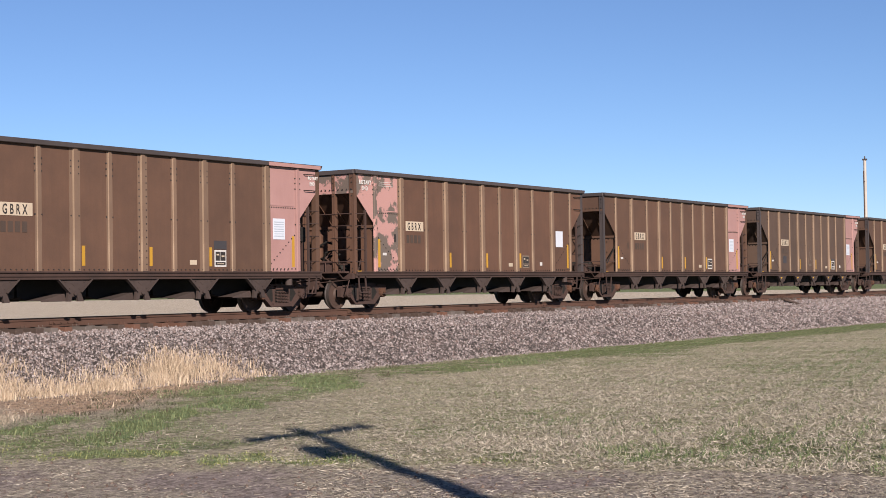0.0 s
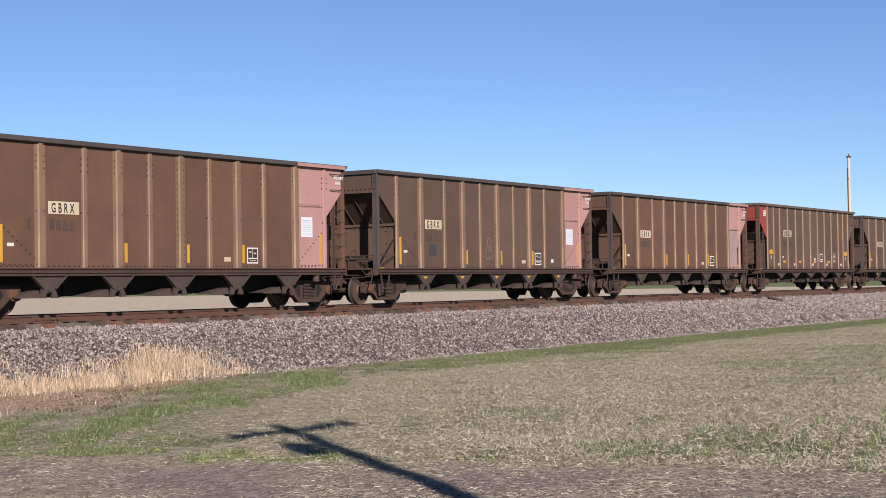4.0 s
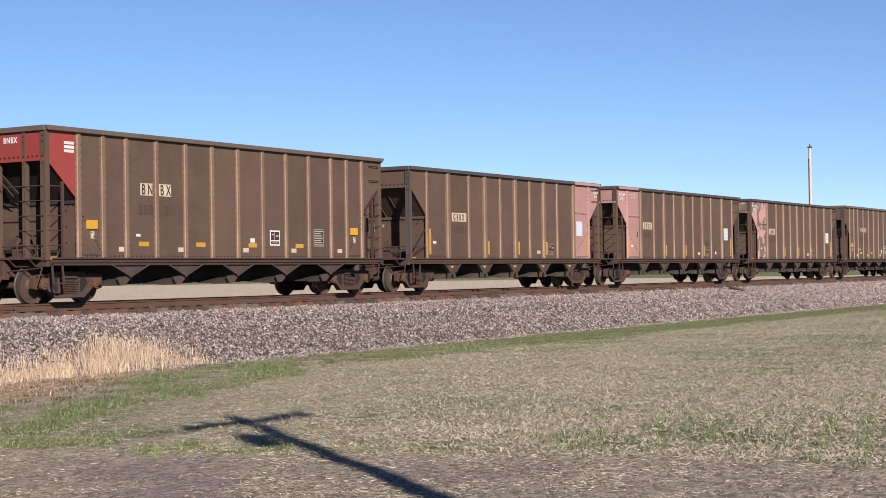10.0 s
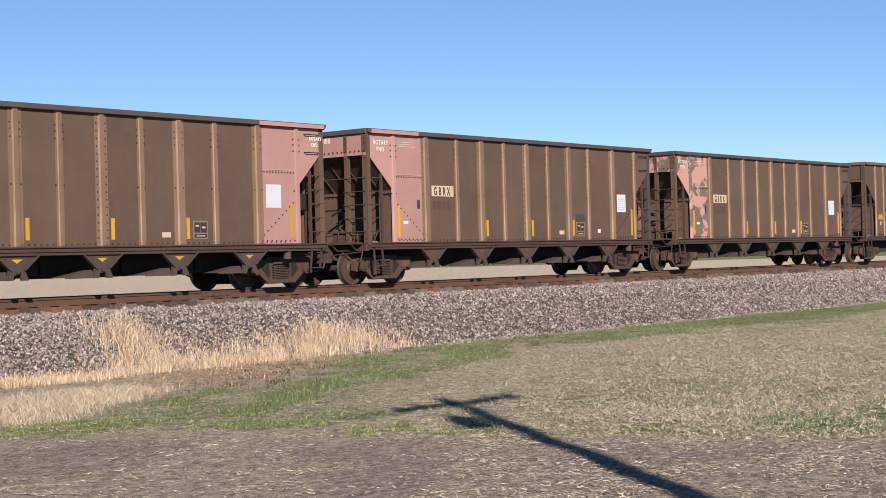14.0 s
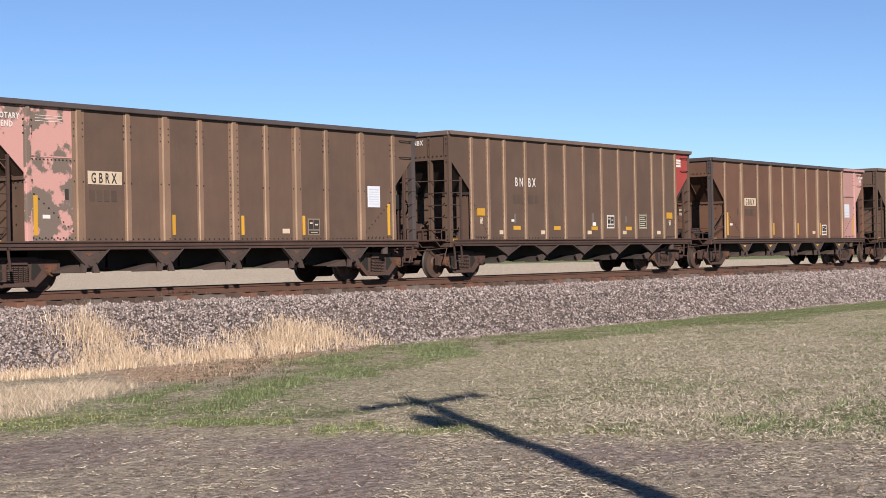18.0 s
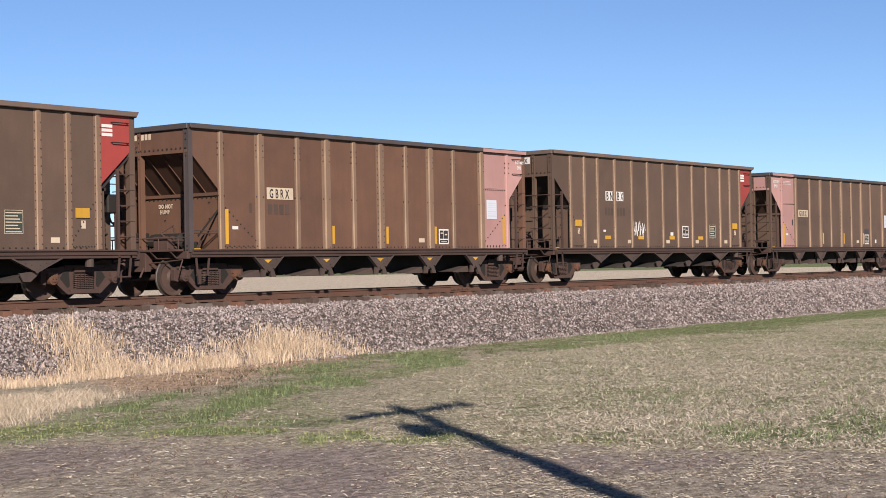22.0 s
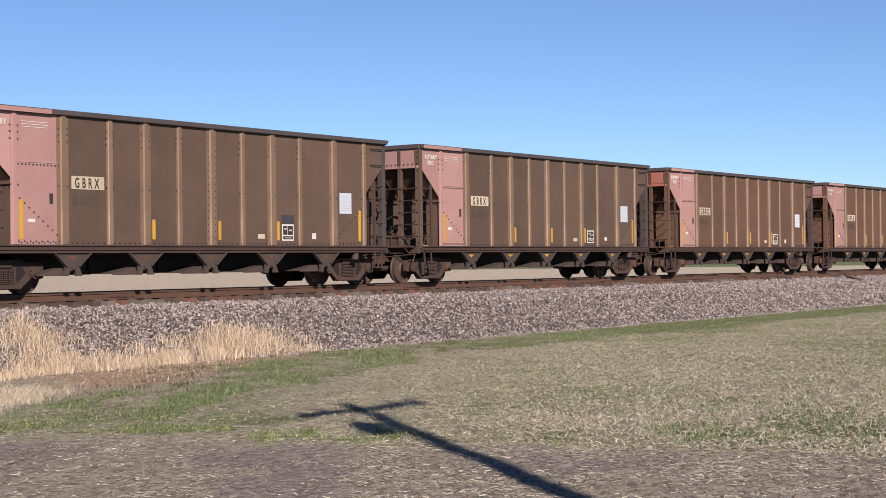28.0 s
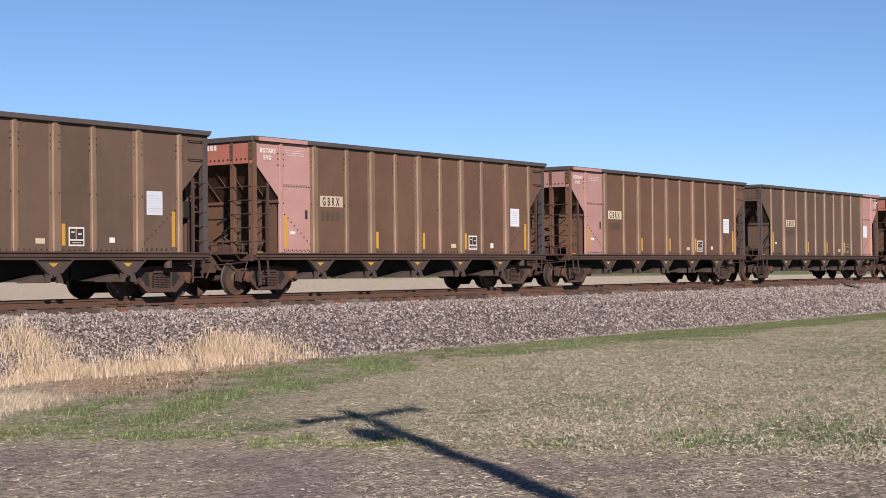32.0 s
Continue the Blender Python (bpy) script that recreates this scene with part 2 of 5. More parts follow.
def ballast_material():
    m, n, l, b = mat_base("ballast_bed", 0.9)
    tc = n.new("ShaderNodeTexCoord")
    v = n.new("ShaderNodeTexVoronoi")
    v.inputs["Scale"].default_value = 15.0
    l.new(tc.outputs["Object"], v.inputs["Vector"])
    r = ramp(n, l, v.outputs["Color"], [(0.0, (0.025, 0.021, 0.02)), (0.35, (0.07, 0.06, 0.058)), (0.7, (0.15, 0.13, 0.125)), (1.0, (0.26, 0.23, 0.22))])
    # cell edges darkened: the shade in the gaps between stones, as colour
    d = ramp(n, l, v.outputs["Distance"], [(0.25, (1, 1, 1)), (0.62, (0.4, 0.37, 0.37))])
    big = noise_node(n, l, 0.5, 5, 0.6)
    c = mix(n, l, 1.0, r.outputs["Color"], d.outputs["Color"], "MULTIPLY")
    c = mix(n, l, ramp(n, l, big.outputs["Fac"], [(0.5, (0, 0, 0)), (0.72, (0.18, 0.18, 0.18))]).outputs["Color"], c, (0.17, 0.115, 0.09))
    sx = n.new("ShaderNodeSeparateXYZ")
    l.new(tc.outputs["Object"], sx.inputs["Vector"])
    off = n.new("ShaderNodeMath")
    off.operation = "SUBTRACT"
    l.new(sx.outputs["Y"], off.inputs[0])
    off.inputs[1].default_value = TRACK_Y
    ab = n.new("ShaderNodeMath")
    ab.operation = "ABSOLUTE"
    l.new(off.outputs["Value"], ab.inputs[0])
    st = n.new("ShaderNodeMapRange")
    st.inputs["From Min"].default_value, st.inputs["From Max"].default_value = 0.85, 1.2
    st.inputs["To Min"].default_value, st.inputs["To Max"].default_value = 0.8, 0.0
    l.new(ab.outputs["Value"], st.inputs["Value"])
    c = mix(n, l, st.outputs["Result"], c, (0.14, 0.088, 0.066))
    l.new(c, b.inputs["Base Color"])
    inv = n.new("ShaderNodeMath")
    inv.operation = "SUBTRACT"
    inv.inputs[0].default_value = 1.0
    l.new(v.outputs["Distance"], inv.inputs[1])
    bump(n, l, b, inv.outputs["Value"], 1.0, 0.06)
    return m


M["ground"] = ground_material()
M["ballast"] = ballast_material()
M["stone"] = island_material("ballast_stone", [(0.066, 0.057, 0.058), (0.19, 0.168, 0.170), (0.29, 0.256, 0.257), (0.17, 0.122, 0.112), (0.345, 0.31, 0.31), (0.43, 0.39, 0.39)])
M["straw"] = island_material("straw", [(0.18, 0.155, 0.125), (0.345, 0.31, 0.255), (0.54, 0.50, 0.42), (0.26, 0.23, 0.185), (0.455, 0.42, 0.345)], 0.75)
M["drygrass"] = island_material("dry_grass", [(0.28, 0.20, 0.135), (0.51, 0.405, 0.295), (0.66, 0.555, 0.43), (0.38, 0.285, 0.20)], 0.8)
M["grass"] = island_material("young_grass", [(0.06, 0.095, 0.05), (0.115, 0.158, 0.08), (0.215, 0.25, 0.125), (0.085, 0.128, 0.062)], 0.7)
M["lime"] = island_material("yellow_green_moss", [(0.13, 0.15, 0.055), (0.22, 0.245, 0.085), (0.31, 0.32, 0.14), (0.16, 0.19, 0.07)], 0.75)
M["palegrass"] = island_material("bleached_grass", [(0.25, 0.20, 0.145), (0.42, 0.355, 0.275), (0.58, 0.505, 0.405), (0.32, 0.265, 0.205)], 0.8)
M["weed"] = island_material("dark_weed", [(0.035, 0.045, 0.022), (0.07, 0.082, 0.038), (0.075, 0.055, 0.04), (0.05, 0.04, 0.03)], 0.8)
M["soilclod"] = island_material("soil_clod", [(0.10, 0.072, 0.06), (0.17, 0.125, 0.105), (0.22, 0.17, 0.14)], 0.95)


# ---- kit ----
class Kit:
    """Collects faces for one mesh; each face carries a material number."""

    def __init__(self):
        self.v, self.f, self.m = [], [], []

    def poly(self, pts, mat=0):
        i = len(self.v)
        self.v += [tuple(p) for p in pts]
        self.f.append(tuple(range(i, i + len(pts))))
        self.m.append(mat)

    def box(self, x0, x1, y0, y1, z0, z1, mat=0):
        i = len(self.v)
        self.v += [(x, y, z) for z in (z0, z1) for y in (y0, y1) for x in (x0, x1)]
        for q in ((0, 2, 3, 1), (4, 5, 7, 6), (0, 1, 5, 4), (2, 6, 7, 3), (0, 4, 6, 2), (1, 3, 7, 5)):
            self.f.append(tuple(i + k for k in q))
            self.m.append(mat)

    def prism(self, outline, y0, y1, mat=0):
        """An outline in x and z, run from y0 to y1."""
        i, n = len(self.v), len(outline)
        self.v += [(x, y0, z) for x, z in outline] + [(x, y1, z) for x, z in outline]
        self.f += [tuple(i + k for k in range(n)), tuple(i + n + k for k in reversed(range(n)))]
        self.f += [(i + k, i + n + k, i + n + (k + 1) % n, i + (k + 1) % n) for k in range(n)]
        self.m += [mat] * (n + 2)

    def rod(self, p, q, r, n=8, mat=0, r2=None):
        p, q = Vector(p), Vector(q)
        d = (q - p).normalized()
        a = d.orthogonal().normalized()
        b = d.cross(a)
        i = len(self.v)
        for c, rr in ((p, r), (q, r if r2 is None else r2)):
            self.v += [tuple(c + (a * math.cos(2 * math.pi * k / n) + b * math.sin(2 * math.pi * k / n)) * rr) for k in range(n)]
        self.f += [(i + k, i + (k + 1) % n, i + n + (k + 1) % n, i + n + k) for k in range(n)]
        self.f += [tuple(i + k for k in reversed(range(n))), tuple(i + n + k for k in range(n))]
        self.m += [mat] * (n + 2)

    def bar(self, p, q, w, h, mat=0):
        """A flat bar from p to q, w wide and h thick."""
        p, q = Vector(p), Vector(q)
        d = (q - p).normalized()
        a = d.cross(Vector((0, 1, 0)))
        a = Vector((1, 0, 0)) if a.length < 1e-3 else a.normalized()
        b = d.cross(a).normalized()
        i = len(self.v)
        for c in (p, q):
            self.v += [tuple(c + a * s * w / 2 + b * t * h / 2) for s, t in ((-1, -1), (1, -1), (1, 1), (-1, 1))]
        for qd in ((3, 2, 1, 0), (4, 5, 6, 7), (0, 1, 5, 4), (1, 2, 6, 5), (2, 3, 7, 6), (3, 0, 4, 7)):
            self.f.append(tuple(i + k for k in qd))
            self.m.append(mat)

    def lathe(self, prof, n=28, mats=None):
        """A closed profile of (y, r) turned about the y axis."""
        i, k = len(self.v), len(prof)
        for j in range(n):
            a = 2 * math.pi * j / n
            self.v += [(r * math.cos(a), y, r * math.sin(a)) for y, r in prof]
        for j in range(n):
            for s in range(k):
                t = (s + 1) % k
                a, b = i + j * k, i + ((j + 1) % n) * k
                self.f.append((a + s, a + t, b + t, b + s))
                self.m.append(mats[s] if mats else 0)

    def mesh(self, name, mats, bevel=0.0, smooth=False):
        me = bpy.data.meshes.new(name)
        me.from_pydata(self.v, [], self.f)
        for k in mats:
            me.materials.append(k)
        me.polygons.foreach_set("material_index", self.m)
        bm = bmesh.new()
        bm.from_mesh(me)
        bmesh.ops.recalc_face_normals(bm, faces=bm.faces)
        if bevel:
            bmesh.ops.bevel(bm, geom=[e for e in bm.edges if len(e.link_faces) == 2 and e.calc_face_angle(0) > 0.6],
                            offset=bevel, segments=1, affect="EDGES", clamp_overlap=True)
        bm.to_mesh(me)
        bm.free()
        if smooth:
            me.polygons.foreach_set("use_smooth", [True] * len(me.polygons))
            me.set_sharp_from_angle(angle=radians(35))
        me.update()
        return me


MESH = {}


def shared(key, make):
    if key not in MESH:
        MESH[key] = make()
    return MESH[key]


def part(name, me, parent, mat=None, m=None, label=""):
    """One mesh object under a thing or a part; mat takes the place of the mesh's first material."""
    ob = new(name, me)
    ob.parent = parent
    if m is not None:
        ob.matrix_basis = m
    if mat is not None:
        ob.material_slots[0].link = "OBJECT"
        ob.material_slots[0].material = mat
    return tagged(ob, label=label)


def thing(name, label, category, group="", kind="", m=None):
    ob = new(name)
    ob.empty_display_size = 0.3
    if m is not None:
        ob.matrix_basis = m
    return tagged(ob, label, category, group, kind)


def lettering(text, height, mat, squeeze=0.78):
    """Flat letters of that height, with their left foot at the origin, in the plane x and z, facing -y."""
    cu = bpy.data.curves.new("letters", "FONT")
    cu.body, cu.size, cu.extrude = text, height / 0.7, 0.002
    cu.resolution_u, cu.offset, cu.space_character = 3, 0.006, 1.25 if squeeze > 0.7 else 1.7
    ob = bpy.data.objects.new("letters", cu)
    scene.collection.objects.link(ob)
    me = bpy.data.meshes.new_from_object(ob.evaluated_get(bpy.context.evaluated_depsgraph_get()))
    bpy.data.objects.remove(ob)
    me.transform(Matrix.Rotation(radians(90), 4, "X") @ Matrix.Diagonal((squeeze, 1, 1, 1)))
    me.materials.clear()
    me.materials.append(mat)
    return me


# ---- hopper cars: x runs from the leading end to the rear, z from the railhead ----
LB, HALF = BODY_L, 1.60
MID = LB / 2
SILL_T, SILL_B = 1.12, 0.95
KINDS = {
    "G": dict(h=BODY_H, stakes=[MID + d for d in (-6.17, -4.80, -3.39, -2.26, -1.13, 0, 1.13, 2.26, 3.39, 4.80, 6.17)], wide={1, 3, 5, 7, 9}),
    "B": dict(h=BODY_H + 0.14, stakes=[MID + d for d in (-6.26, -5.41, -4.57, -3.44, -2.29, -1.19, -0.08, 1.04, 2.14, 3.26, 4.40, 5.22, 6.06)], wide=set()),
}
AXLE, RW = 0.89, 0.457
TRUCK_X = (1.03, LB - 1.20)
AHEAD = {"G": 0.04, "B": 0.15}       # how far the leading end stands before the car's zero
CUT_Z = 3.52        # where the end's slope leaves the top panel
CUT_B = 2.52        # where it meets the lower sheet


def panel_mesh(kind, i):
    k = KINDS[kind]
    xs = [0.0] + k["stakes"] + [LB]
    x0, x1, top = xs[i], xs[i + 1], k["h"] - 0.10
    if i == 0:
        o = [(-AHEAD[kind], CUT_Z), (x1, CUT_B), (x1, top), (-AHEAD[kind], top)]
    elif i == len(xs) - 2:
        o = [(x0, CUT_B), (LB, CUT_Z), (LB, top), (x0, top)]
    else:
        o = [(x0, SILL_T), (x1, SILL_T), (x1, top), (x0, top)]
    g = Kit()
    g.prism(o, -HALF, -HALF + 0.02)
    return g.mesh("panel", [M["brown"]])


def stake_mesh(h, wide):
    """A pressed post: flanges on the sheet and a hat that stands out, its worn left flank painted paler as if sunlit.
    """
    g = Kit()
    w, d = (0.060, 0.062) if wide else (0.044, 0.046)
    z0, z1 = SILL_T - 0.01, h - 0.10
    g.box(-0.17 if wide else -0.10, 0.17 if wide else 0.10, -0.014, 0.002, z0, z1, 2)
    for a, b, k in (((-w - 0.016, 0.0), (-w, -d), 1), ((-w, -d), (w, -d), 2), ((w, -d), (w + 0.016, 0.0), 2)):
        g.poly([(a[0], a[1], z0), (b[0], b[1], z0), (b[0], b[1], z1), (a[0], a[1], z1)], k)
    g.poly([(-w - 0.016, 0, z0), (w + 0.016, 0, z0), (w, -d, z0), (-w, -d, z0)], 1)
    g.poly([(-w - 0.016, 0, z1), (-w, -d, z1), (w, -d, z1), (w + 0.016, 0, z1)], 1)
    # dark tongue in place of the shade below the hollow hat
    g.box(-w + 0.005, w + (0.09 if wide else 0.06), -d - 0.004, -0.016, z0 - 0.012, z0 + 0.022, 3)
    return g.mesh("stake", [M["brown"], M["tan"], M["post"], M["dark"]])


def rivets_mesh(pts, r=0.023):
    g = Kit()
    for x, z in pts:
        g.rod((x, -HALF + 0.005, z), (x, -HALF - 0.022, z), r, 6)
    return g.mesh("rivets", [M["black"]])


def wheelset_mesh():
    g = Kit()
    prof = [(-0.795, 0.425), (-0.795, RW - 0.008), (-0.70, RW), (-0.690, 0.478), (-0.665, 0.484), (-0.655, 0.465),
            (-0.655, 0.40), (-0.69, 0.36), (-0.71, 0.20), (-0.655, 0.14), (-0.655, 0.09), (-0.83, 0.09), (-0.83, 0.15), (-0.775, 0.20), (-0.755, 0.36)]
    k = [0, 1, 1, 1, 1, 0, 0, 0, 0, 0, 0, 0, 0, 0, 0]
    g.lathe(prof, 36, k)
    g.lathe([(-y, r) for y, r in prof], 36, k)
    g.rod((0, -1.08, 0), (0, 1.08, 0), 0.082, 14)
    return g.mesh("wheelset", [M["wheel"], M["tread"]], 0, True)


def sideframe_mesh():
    g = Kit()
    o = [(-1.12, 0.70), (-0.70, 0.70), (-0.50, 0.79), (0.50, 0.79), (0.70, 0.70), (1.12, 0.70), (1.17, 0.64), (1.17, 0.38),
         (1.04, 0.34), (1.02, 0.46), (0.76, 0.46), (0.74, 0.38), (0.48, 0.13), (-0.48, 0.13), (-0.74, 0.38), (-0.76, 0.46), (-1.02, 0.46), (-1.04, 0.34), (-1.17, 0.38), (-1.17, 0.64)]
    g.prism(o, -0.07, 0.07)
    # window openings as flat panels, coloured like the shade inside them
    i = [(-0.66, 0.50), (-0.55, 0.64), (-0.39, 0.68), (-0.37, 0.31), (-0.44, 0.27)]
    g.prism(i, -0.078, -0.07, 1)
    g.prism([(-x, z) for x, z in reversed(i)], -0.078, -0.07, 1)
    g.box(-0.29, 0.29, -0.076, -0.07, 0.25, 0.60, 1)
    g.box(-0.26, 0.26, -0.12, -0.06, 0.62, 0.73)
    g.box(-0.40, 0.40, -0.15, -0.05, 0.14, 0.24)
    for s in (-1, 1):
        g.bar((s * 1.10, -0.09, 0.69), (s * 0.62, -0.09, 0.72), 0.05, 0.05)
        g.bar((s * 0.76, -0.09, 0.40), (s * 0.46, -0.09, 0.16), 0.07, 0.06)
    g.bar((-0.52, -0.09, 0.755), (0.52, -0.09, 0.755), 0.05, 0.06)
    g.bar((-0.46, -0.09, 0.155), (0.46, -0.09, 0.155), 0.06, 0.07)
    return g.mesh("sideframe", [M["frame"], M["dark"]], 0.012)


def spring_mesh():
    g = Kit()
    n, turns = 9, 8
    pts = [(0.078 * math.cos(2 * math.pi * k / n), -0.03 + 0.078 * math.sin(2 * math.pi * k / n), 0.24 + 0.34 * k / (n * turns)) for k in range(n * turns + 1)]
    for a, b in zip(pts, pts[1:]):
        g.rod(a, b, 0.013, 4)
    return g.mesh("coil_spring", [M["frame"]])


def bearing_mesh():
    g = Kit()
    g.lathe([(-0.10, 0.0001), (-0.10, 0.07), (-0.085, 0.075), (-0.08, 0.12), (-0.02, 0.125), (0.06, 0.125), (0.06, 0.0001)], 16)
    for k in range(3):
        a = 2 * math.pi * k / 3 + 0.5
        g.rod((0.045 * math.cos(a), -0.10, 0.045 * math.sin(a)), (0.045 * math.cos(a), -0.125, 0.045 * math.sin(a)), 0.014, 6)
    g.box(-0.13, 0.13, -0.06, 0.07, 0.06, 0.15)
    return g.mesh("bearing", [M["rusty"]], 0, False)


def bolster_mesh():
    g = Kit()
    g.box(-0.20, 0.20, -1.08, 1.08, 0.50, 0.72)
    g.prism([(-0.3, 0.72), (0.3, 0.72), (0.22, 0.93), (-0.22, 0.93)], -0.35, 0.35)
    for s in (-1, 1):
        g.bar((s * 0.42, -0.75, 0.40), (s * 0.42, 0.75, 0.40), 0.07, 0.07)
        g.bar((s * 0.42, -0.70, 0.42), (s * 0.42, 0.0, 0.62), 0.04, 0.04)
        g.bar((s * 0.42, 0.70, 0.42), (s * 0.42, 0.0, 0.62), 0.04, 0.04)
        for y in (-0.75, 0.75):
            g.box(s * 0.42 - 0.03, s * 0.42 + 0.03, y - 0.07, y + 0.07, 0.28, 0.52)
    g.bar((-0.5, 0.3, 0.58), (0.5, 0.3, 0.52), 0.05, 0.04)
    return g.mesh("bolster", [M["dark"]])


def gusset_mesh():
    """A hopper gusset: a flanged triangle under the sill with a forked foot."""
    g = Kit()
    g.prism([(-0.52, 0.94), (0.52, 0.94), (0.19, 0.65), (-0.19, 0.65)], -0.02, 0.02)
    g.bar((-0.54, -0.03, 0.94), (-0.18, -0.03, 0.63), 0.03, 0.10)
    g.bar((0.54, -0.03, 0.94), (0.18, -0.03, 0.63), 0.03, 0.10)
    g.prism([(-0.19, 0.65), (0.19, 0.65), (0.30, 0.41), (0.13, 0.41), (0.09, 0.53), (-0.07, 0.53), (-0.10, 0.41), (-0.22, 0.41)], -0.025, 0.05)
    g.rod((0.0, -0.08, 0.60), (0.0, 0.1, 0.60), 0.05, 8)
    for x, z in ((-0.3, 0.88), (0.3, 0.88), (-0.15, 0.72), (0.15, 0.72)):
        g.rod((x, -0.01, z), (x, -0.034, z), 0.015, 6)
    return g.mesh("hopper_gusset", [M["gusset"]])


def vee_gusset_mesh():
    """The shallow gusset of the taller cars: a plate with two bright flanges that meet in a point."""
    g = Kit()
    g.prism([(-0.66, 0.95), (0.66, 0.95), (0.0, 0.66)], -0.015, 0.02)
    for sx in (-1, 1):
        g.bar((sx * 0.68, -0.03, 0.945), (sx * 0.0, -0.03, 0.645), 0.035, 0.09)
        for q in range(3):
            g.rod((sx * (0.12 + 0.16 * q), -0.01, 0.80 + 0.04 * q), (sx * (0.12 + 0.16 * q), -0.03, 0.80 + 0.04 * q), 0.014, 6)
    g.prism([(-0.42, 0.62), (-0.02, 0.66), (0.10, 0.60), (-0.12, 0.43), (-0.30, 0.43)], 0.02, 0.06)
    g.rod((0.0, -0.07, 0.655), (0.0, 0.08, 0.655), 0.045, 8)
    return g.mesh("hopper_gusset", [M["gusset"]])


def chute_mesh():
    """The sloped lip of a discharge door beside its gusset."""
    g = Kit()
    g.prism([(-0.86, 0.44), (-0.14, 0.60), (-0.08, 0.43)], -1.38, -0.78)
    g.bar((-0.88, -1.38, 0.43), (-0.08, -1.38, 0.43), 0.03, 0.03)
    return g.mesh("discharge_door", [M["gusset"]], 0.008)


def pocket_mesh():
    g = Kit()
    # one near-black block, with the shade between the gussets in its colour
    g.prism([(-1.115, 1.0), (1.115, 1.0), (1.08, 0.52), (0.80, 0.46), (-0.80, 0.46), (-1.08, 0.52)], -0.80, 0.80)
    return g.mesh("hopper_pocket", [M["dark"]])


def ladder_mesh(sgn):
    """Grab irons on the side between the corner post and the ladder stile."""
    g = Kit()
    y = sgn * (HALF - 0.0)
    g.box(0.50, 0.56, y - 0.03, y + 0.03, SILL_B, 2.98)
    for z in (1.42, 1.78, 2.14, 2.50, 2.86):
        g.rod((0.03, y, z), (0.53, y, z), 0.014, 6)
    for x in (0.16, 0.50):
        g.bar((x, y, 1.0), (x + 0.06, y, 0.50), 0.05, 0.03)
    g.bar((0.20, y, 0.50), (0.58, y, 0.50), 0.03, 0.09)
    return g.mesh("side_ladder", [M["frame"]])


def end_ladder_mesh(sgn):
    g = Kit()
    for z in (1.42, 1.78, 2.14, 2.50):
        g.rod((-0.05, sgn * 0.74, z), (-0.05, sgn * 1.54, z), 0.013, 6)
    return g.mesh("end_ladder", [M["frame"]])


def end_post_mesh(top, thick):
    """A channel post on the end frame, with its bolted foot and head."""
    g = Kit()
    w = 0.075 if thick else 0.04
    g.box(-0.03, 0.11, -w, w, 1.06, top)
    g.box(-0.042, -0.03, -w - 0.012, -w + 0.02, 1.06, top)
    g.box(-0.042, -0.03, w - 0.02, w + 0.012, 1.06, top)
    for z in (1.12, 1.22, CUT_Z - 0.12, CUT_Z + 0.06, top - 0.14, top - 0.28):
        g.rod((-0.03, 0, z), (-0.055, 0, z), 0.018, 6, 1)
    return g.mesh("end_post", [M["brown"], M["black"]])


def end_panel_mesh(h):
    g = Kit()
    g.box(0.0, 0.02, -HALF, HALF, CUT_Z - 0.02, h - 0.08)
    g.box(-0.03, 0.0, -HALF + 0.02, HALF - 0.02, CUT_Z - 0.05, CUT_Z + 0.03)
    for q in range(20):
        y = -1.5 + q * 0.158
        g.rod((-0.02, y, CUT_Z + 0.07), (-0.045, y, CUT_Z + 0.07), 0.02, 6, 1)
    return g.mesh("end_panel", [M["brown"], M["black"]])


def slope_mesh(kind):
    x1 = KINDS[kind]["stakes"][0]
    g = Kit()
    g.prism([(0.02 - AHEAD[kind], CUT_Z), (x1 + 0.02, CUT_B), (x1 + 0.05, CUT_B), (0.05 - AHEAD[kind], CUT_Z)], -HALF + 0.02, HALF - 0.02)
    if kind == "G":
        for y in (-1.1, -0.55, 0.0, 0.55, 1.1):
            g.bar((0.03, y, CUT_Z - 0.05), (x1 - 0.02, y, CUT_B + 0.02), 0.032, 0.016)
    g.box(x1 - 0.05, x1 + 0.03, -HALF + 0.02, HALF - 0.02, CUT_B - 0.06, CUT_B + 0.02)
    return g.mesh("slope_sheet", [M["brown"]])


def slope_strut_mesh():
    """A flat strut with a thin rod beside it, slanting across the leading slope."""
    g = Kit()
    g.bar((-0.07, 0.34, CUT_Z - 0.06), (0.50, 0.05, CUT_B + 0.22), 0.02, 0.09)
    g.rod((-0.07, 0.44, CUT_Z - 0.14), (0.44, 0.14, CUT_B + 0.16), 0.014, 6)
    return g.mesh("slope_strut", [M["gusset"]])


def lower_sheet_mesh(kind):
    x1 = KINDS[kind]["stakes"][0]
    g = Kit()
    g.box(x1, x1 + 0.03, -HALF + 0.02, HALF - 0.02, 1.06, CUT_B)
    for q in range(19):
        y = -1.44 + q * 0.16
        g.rod((x1 + 0.01, y, CUT_B - 0.10), (x1 - 0.022, y, CUT_B - 0.10), 0.02, 6, 1)
    for y in (-1.2, -0.4, 0.4, 1.2):
        for z in (1.5, 1.9, 2.3):
            g.rod((x1 + 0.01, y, z), (x1 - 0.02, y, z), 0.02, 6, 1)
    return g.mesh("end_sheet", [M["brown"], M["dark"]])


